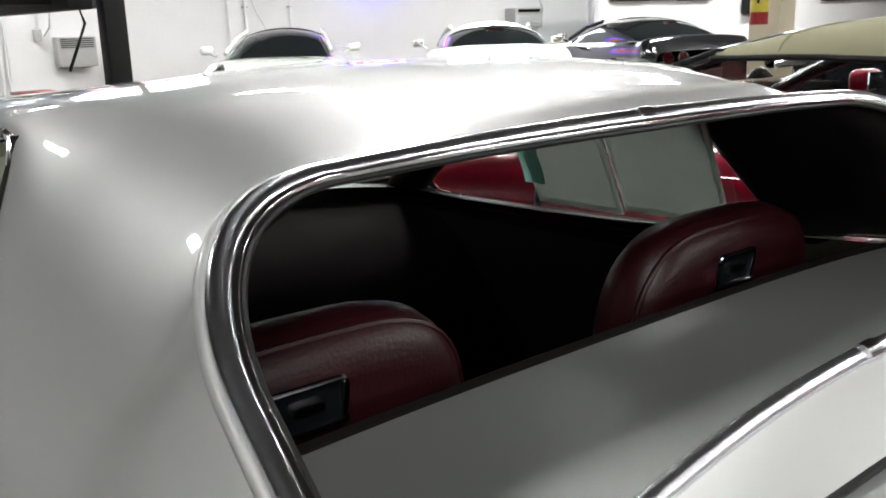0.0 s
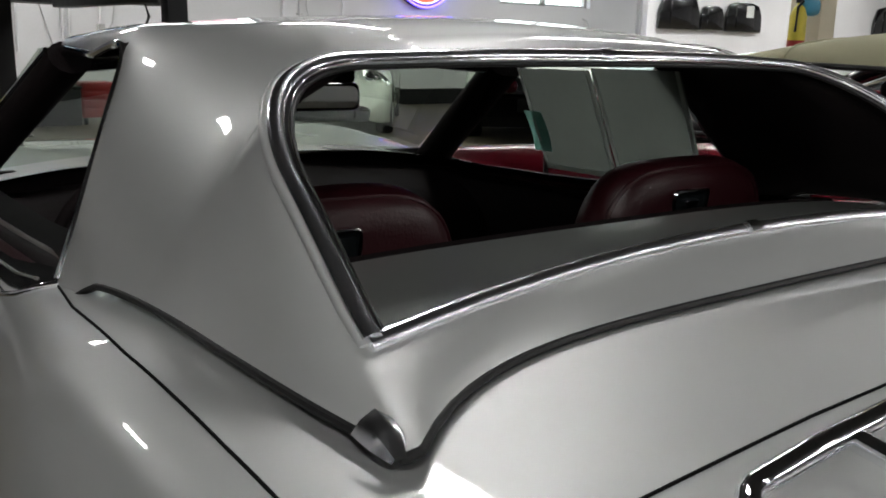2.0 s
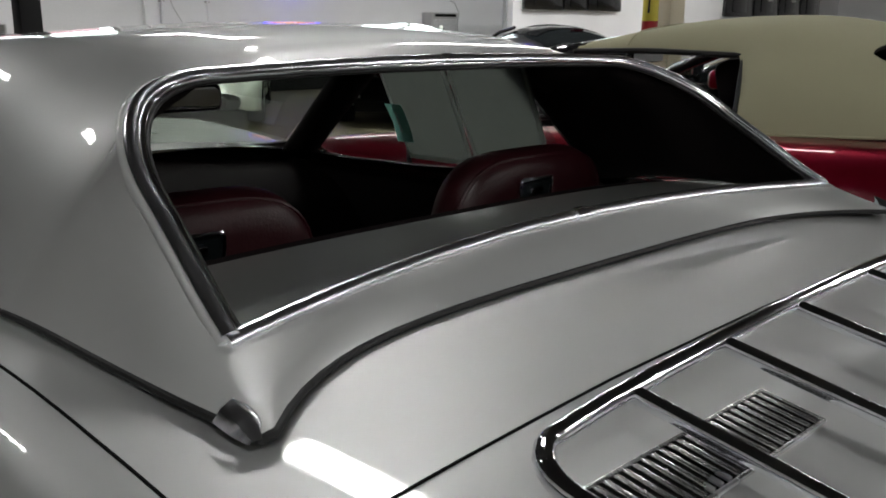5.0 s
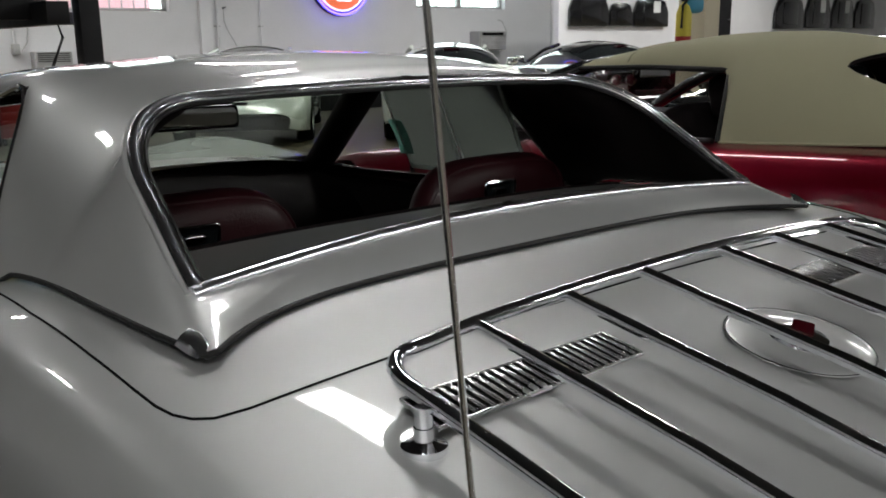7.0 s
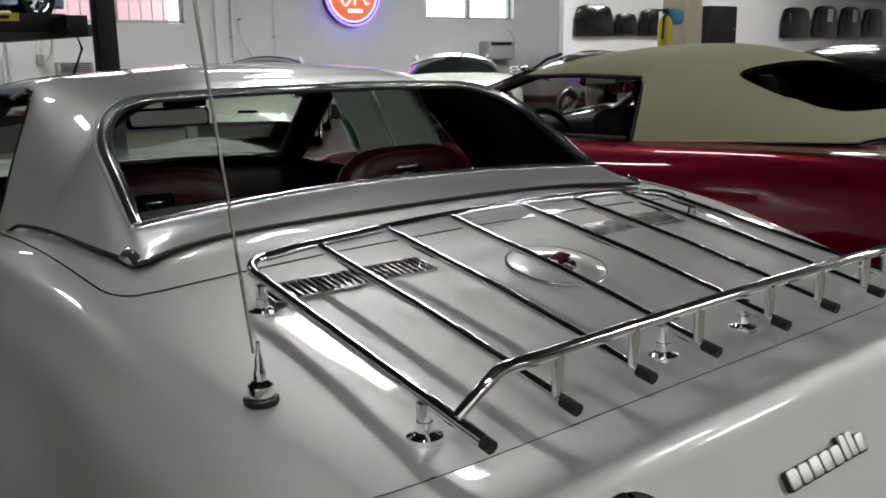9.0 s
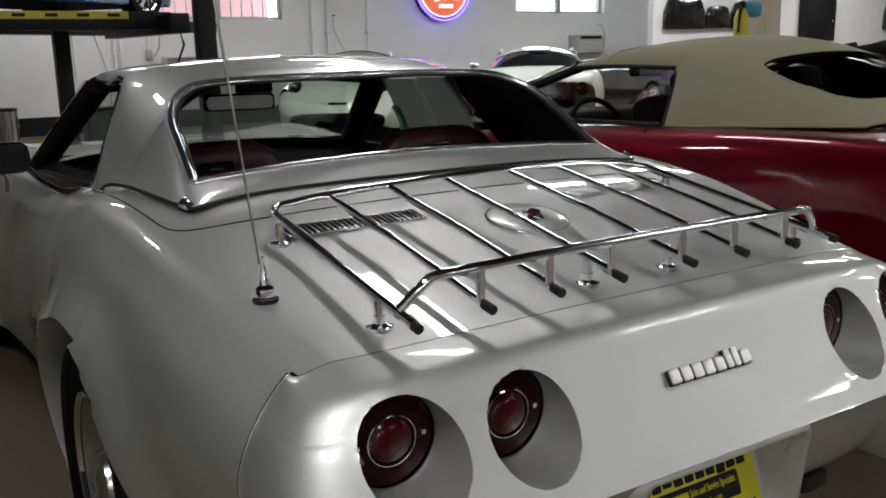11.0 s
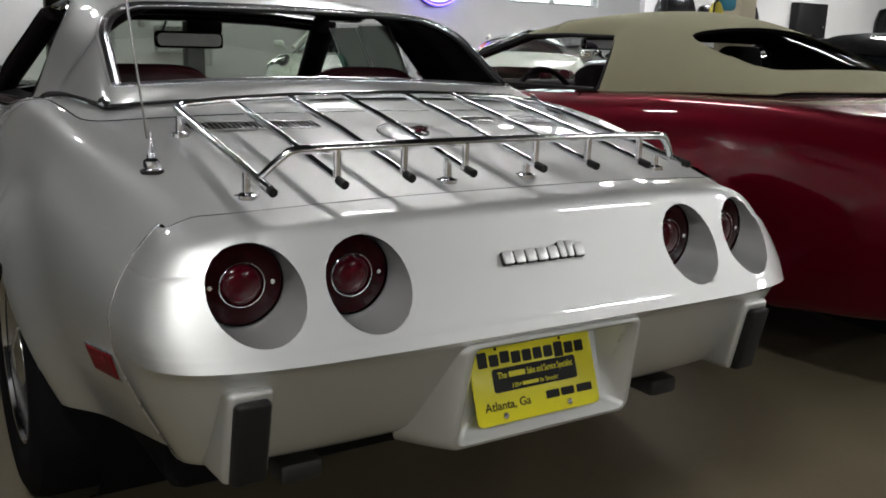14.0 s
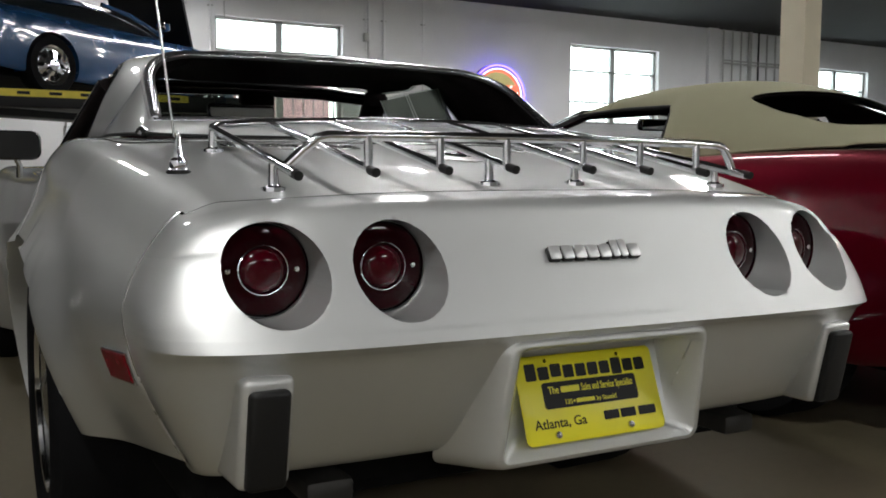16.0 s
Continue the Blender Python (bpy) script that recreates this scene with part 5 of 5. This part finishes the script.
rvm = part("rear_view_mirror", box(RX0 - 0.02, 2.60, 1.115, 0.24, 0.04, 0.065, 0.02, seg=3), BLACK, red)
part("mirror_face", box(RX0 - 0.02, 2.578, 1.115, 0.21, 0.004, 0.05), MIRROR, rvm)
wheels(red, (1.12, 3.72), 0.80, mid_x=RX0)

# ---- vehicle lift with the blue car ----
lift = thing("vehicle_lift", "black steel four-post vehicle lift with hazard tape", "vehicle lift", (0, 10, 0))
part("front_beam", box(-1.0, 9.12, 1.60, 5.6, 0.24, 0.18, 0.01), STEEL, lift)
for s in (-1, 1):
    part("runway", box(s * 0.80, 2.25, 0, 0.50, 5.4, 0.14, 0.01), STEEL, lift).data.transform(pose(-1.24, 9.87, 1.618, 0, 0, -53))
for x in (-3.7, 1.75):
    part("cross_beam", box(x, 10.0, 1.56, 0.2, 2.9, 0.2, 0.01), STEEL, lift)
for x, y in ((2.10, 8.85), (1.2, 11.9), (-3.8, 9.0), (-3.8, 11.4)):
    post = part("post", box(x, y, 1.02, 0.19, 0.19, 2.04, 0.01), STEEL, lift)
    part("base_plate", box(x, y, 0.01, 0.4, 0.4, 0.02), STEEL, post)
part("tape", box(-1.1, 8.992, 1.655, 4.9, 0.006, 0.075), YELLOWTAPE, lift, "yellow hazard tape", smooth=0)
for k in range(16):
    part("tape_mark", box(-3.3 + k * 0.30, 8.986, 1.655, 0.12, 0.004, 0.032), INK, lift, smooth=0)
part("air_hose", tube([(1.85, 8.95, 1.52), (1.88, 8.9, 1.35), (1.80, 8.92, 1.15), (1.72, 8.95, 0.95)], 0.014, 8), RUBBER, lift)
blue = coupe("blue_coupe", "blue sports coupe with chrome slotted wheels on the lift", BLUE, slotted=True)
part("raised_bonnet", box(0, 0, 0, 1.3, 0.05, 1.15, 0.02), STEEL, blue, "open black-lined bonnet").data.transform(pose(0, 3.45, 1.32, 16, 0, 0))
park(blue, -1.24, 9.87, -53, 1.69)

heater = thing("wall_heater", "white louvred heater on the wall", "heater", (3.64, YW1, 0.78))
part("case", box(3.64, YW1 - 0.12, 0.99, 0.56, 0.24, 0.44, 0.015), PLASTIC, heater)
for k in range(5):
    part("slat", box(3.64, YW1 - 0.245, 1.06 + k * 0.03, 0.48, 0.012, 0.012), STEEL, heater, smooth=0)
fuse = thing("fuse_box", "grey fuse box on the wall", "fuse box", (4.23, YW1, 0.52))
part("case", box(4.23, YW1 - 0.06, 0.69, 0.25, 0.12, 0.33, 0.01), PLASTIC, fuse)

# ---- on and along the far wall ----
SGX, SGY, SGZ = 9.10, YW1 - 0.08, 2.46
sign = thing("neon_sign", "round neon sign glowing red and blue on the wall", "sign", (SGX, YW1, SGZ))
fm = facing((SGX, YW1 - 0.01, SGZ), (0, -1, 0))
part("backing", lathe([(0.60, 0.0), (0.60, 0.09), (0.57, 0.10), (0.0005, 0.10)], 48, fm), SIGNFACE, sign)
part("rim", lathe([(0.66, 0.0), (0.66, 0.10), (0.60, 0.13), (0.58, 0.10)], 48, fm), NAVY, sign)
part("blue_tube", tube([(SGX + 0.64 * math.cos(a), YW1 - 0.15, SGZ + 0.64 * math.sin(a)) for a in np.linspace(0, 2 * math.pi, 48, endpoint=False)], 0.022, 8, closed=True), NEONBLUE, sign)
part("white_tube", tube([(SGX + 0.57 * math.cos(a), YW1 - 0.15, SGZ + 0.57 * math.sin(a)) for a in np.linspace(0, 2 * math.pi, 48, endpoint=False)], 0.014, 8, closed=True), NEONWHITE, sign)
part("letter", tube([(SGX - 0.17 + (0.13 + 0.02 * math.sin(a)) * math.cos(a), YW1 - 0.14, SGZ - 0.01 + 0.25 * math.sin(a)) for a in np.linspace(0, 2 * math.pi, 28, endpoint=False)], 0.024, 8, closed=True), NEONRED, sign)
K_STROKES = [[(0.07, 0.24), (0.06, 0.0), (0.04, -0.24)], [(0.33, 0.24), (0.20, 0.06), (0.07, 0.0)], [(0.13, 0.02), (0.24, -0.10), (0.32, -0.22), (0.38, -0.20)]]
for stroke in K_STROKES:
    part("letter", tube([(SGX + x, YW1 - 0.14, SGZ - 0.01 + z) for x, z in stroke], 0.024, 8), NEONRED, sign)
part("green_band", plate([(0.50 * math.cos(a), 0.50 * math.sin(a)) for a in np.linspace(0.5, 2.64, 20)], 0.01, fm @ Matrix.Translation((0, 0, 0.10))), SIGNGREEN, sign, smooth=0)
part("bar", box(SGX + 0.06, YW1 - 0.125, SGZ - 0.36, 0.34, 0.02, 0.07, 0.01), NEONWHITE, sign)

ac = thing("air_conditioner", "white through-wall air conditioner", "air conditioner", (12.92, YW1, 1.1))
part("case", box(12.92, YW1 - 0.16, 1.30, 0.80, 0.32, 0.40, 0.02), PLASTIC, ac)
part("grille_band", box(12.92, YW1 - 0.325, 1.44, 0.62, 0.01, 0.06), GAP, ac, smooth=0)
for k in range(9):
    part("slat", box(12.92, YW1 - 0.325, 1.13 + k * 0.028, 0.70, 0.012, 0.012), WALLPAINT, ac, smooth=0)


def hood_panel(x0, x1, z0, z1, papered=False):
    """A glossy black bonnet panel hung on the partition."""
    t = thing("bonnet_panel", "glossy black car bonnet hung on the partition", "car panel", ((x0 + x1) / 2, 12.2, z0), "bonnets on the partition")
    w, h = x1 - x0, z1 - z0
    out = [(-w / 2, 0), (w / 2, 0), (w / 2 * 0.98, h * 0.55), (w / 2 * 0.80, h * 0.92), (w / 2 * 0.4, h), (-w / 2 * 0.4, h), (-w / 2 * 0.80, h * 0.92), (-w / 2 * 0.98, h * 0.55)]
    bm = plate(out, 0.10, Matrix.Translation(((x0 + x1) / 2, 12.19, z0)) @ Euler((radians(90), 0, 0)).to_matrix().to_4x4(), 0.04)
    part("panel", bm, BLACK, t)
    part("rib", box((x0 + x1) / 2, 12.08, z0 + h * 0.5, w * 0.5, 0.03, h * 0.7, 0.01), BLACK, t)
    if papered:
        part("note", box((x0 + x1) / 2 + w * 0.1, 12.06, z1 - h * 0.3, w * 0.2, 0.004, h * 0.4), PAPER, t, smooth=0)


for spec in ((12.52, 13.70, 1.53, 2.17), (13.74, 14.46, 1.54, 2.02), (14.52, 15.70, 1.53, 2.12, True), (20.1, 21.5, 1.48, 2.26), (21.6, 22.9, 1.5, 2.32, True), (23.0, 24.2, 1.5, 2.32, True), (24.3, 25.5, 1.5, 2.3)):
    hood_panel(*spec)
locker = thing("wall_locker", "plain black locker on the partition", "cabinet", (17.4, 12.1, 1.25))
part("case", box(17.39, 12.08, 1.73, 1.06, 0.22, 0.96, 0.015), STEEL, locker)
part("latch", box(17.78, 11.96, 1.70, 0.06, 0.03, 0.06, 0.01), SATIN, locker)

ext = thing("fire_extinguisher", "yellow fire extinguisher hung on the cream column", "fire extinguisher", (6.14, 5.1, 1.2))
part("cylinder", lathe([(0.0005, 0), (0.065, 0.01), (0.07, 0.04), (0.07, 0.30), (0.045, 0.37), (0.02, 0.39), (0.02, 0.42)], 20, Matrix.Translation((6.14, 5.08, 1.18))), YELLOWTAPE, ext)
part("base_band", lathe([(0.072, 0.0), (0.072, 0.10)], 20, Matrix.Translation((6.14, 5.08, 1.18))), REDTOOL, ext)
part("valve", box(6.14, 5.08, 1.61, 0.05, 0.05, 0.05, 0.01), STEEL, ext)
part("hose", tube([(6.14, 5.05, 1.60), (6.06, 5.04, 1.55), (6.05, 5.04, 1.35)], 0.012, 8), RUBBER, ext)
reel = thing("hose_reel", "blue plastic cover on the cream column", "cover", (6.26, 5.08, 1.5))
part("cover", box(6.26, 5.06, 1.56, 0.20, 0.12, 0.15, 0.05, seg=3), BLUEPLASTIC, reel)

for x, z0, r, box_z in ((0.75, 0.3, 0.022, 0), (1.95, 0.9, 0.022, 0), (2.60, 0.3, 0.036, 0), (2.69, 0.3, 0.020, 0), (3.15, 1.2, 0.022, 1.25), (6.14, 3.2, 0.022, 3.46), (6.52, 0.3, 0.026, 0), (7.38, 0.3, 0.014, 0)):
    pipe = thing("wall_conduit", "thin white painted conduit on the wall", "conduit", (x, YW1, z0), "conduits")
    part("pipe", tube([(x, YW1 - 0.04, z0), (x, YW1 - 0.04, ZT)], r, 8), WALLPAINT, pipe)
    for z in (1.6, 2.7, 3.8):
        if z > z0:
            part("bracket", box(x, YW1 - 0.025, z, r * 2 + 0.05, 0.05, 0.025, 0.004), PLASTIC, pipe)
    if box_z:
        part("box", box(x, YW1 - 0.05, box_z, 0.10, 0.10, 0.16, 0.01), PLASTIC, pipe)
hook = thing("wall_hook", "dark metal hook with a thin wire on the wall", "hook", (6.63, YW1, 1.2))
part("arm", tube([(6.70, YW1, 1.92), (6.66, YW1 - 0.10, 1.92), (6.58, YW1 - 0.16, 1.90)], 0.014, 8), STEEL, hook)
part("wire", tube([(6.64, YW1 - 0.06, 1.90), (6.66, YW1 - 0.02, 1.70), (6.74, YW1 - 0.015, 1.50), (6.90, YW1 - 0.015, 1.24), (7.0, YW1 - 0.015, 1.0)], 0.006, 6), PLASTIC, hook)
for pts in (((3.40, 3.9), (3.41, 2.4), (3.38, 1.7), (3.33, 1.35), (3.24, 1.22)), ((2.24, 4.2), (2.25, 2.2), (2.28, 1.62), (2.38, 1.25), (2.46, 0.95), (2.47, 0.4)), ((13.35, 1.75), (13.48, 1.72), (13.62, 1.5), (13.58, 1.2), (13.42, 1.05))):
    cable = thing("wall_cable", "thin grey cable loose along the wall", "cable", (pts[-1][0], YW1, pts[-1][1]), "cables")
    part("wire", tube([(x, YW1 - 0.03, z) for x, z in pts], 0.010, 6), PLASTIC, cable)
for k in range(9):
    x = 15.6 + k * 0.30
    pipe = thing("wall_conduit", "grey electrical conduit on the wall", "conduit", (x, YW1, 0.3), "conduits")
    part("pipe", tube([(x, YW1 - 0.06, 1.2), (x, YW1 - 0.06, ZT)], 0.022 + 0.03 * (k in (3, 8)), 8), STEEL if k == 4 else PLASTIC, pipe)
for z in (3.55, 3.62):
    pipe = thing("wall_conduit", "grey electrical conduit on the wall", "conduit", (17, YW1, z), "conduits")
    part("pipe", tube([(15.6, YW1 - 0.1, z), (18.4, YW1 - 0.1, z)], 0.02, 8), PLASTIC, pipe)

chest = thing("tool_chest", "red enamelled rolling tool chest", "tool chest", (2.5, 13, 0))
part("case", box(2.5, 13.1, 0.33, 0.46, 0.45, 0.46, 0.01), REDTOOL, chest)
for k in range(4):
    part("drawer", box(2.5, 12.87, 0.17 + k * 0.11, 0.42, 0.02, 0.095, 0.004), REDTOOL, chest)
for x in (2.32, 2.68):
    part("caster", lathe([(0.05, -0.02), (0.05, 0.02), (0.0005, 0.02)], 14, facing((x, 12.95, 0.05), (1, 0, 0))), RUBBER, chest)
crate = thing("storage_crate", "black plastic storage crate by the wall", "crate", (2.05, 13, 0))
part("bin", box(1.95, 13.1, 0.24, 0.62, 0.5, 0.48, 0.02), STEEL, crate)
part("lid", box(1.95, 13.1, 0.495, 0.65, 0.53, 0.03, 0.008), STEEL, crate)
can = thing("waste_bin", "cylindrical metal waste bin with black rim", "bin", (0.6, 13, 0))
part("drum", lathe([(0.0005, 0), (0.13, 0.0), (0.135, 0.55), (0.125, 0.56)], 24, Matrix.Translation((0.60, 13, 0))), SATIN, can)
part("rim", lathe([(0.137, 0.53), (0.14, 0.56), (0.12, 0.565)], 24, Matrix.Translation((0.60, 13, 0))), RUBBER, can)
tool = thing("power_tool", "yellow power tool lying on the floor", "power tool", (0.95, 12.4, 0))
part("motor", box(0.95, 12.4, 0.075, 0.32, 0.14, 0.15, 0.04, seg=3), YELLOWTAPE, tool)
part("grip", tube([(1.09, 12.4, 0.10), (1.21, 12.4, 0.07)], 0.035, 8), RUBBER, tool)
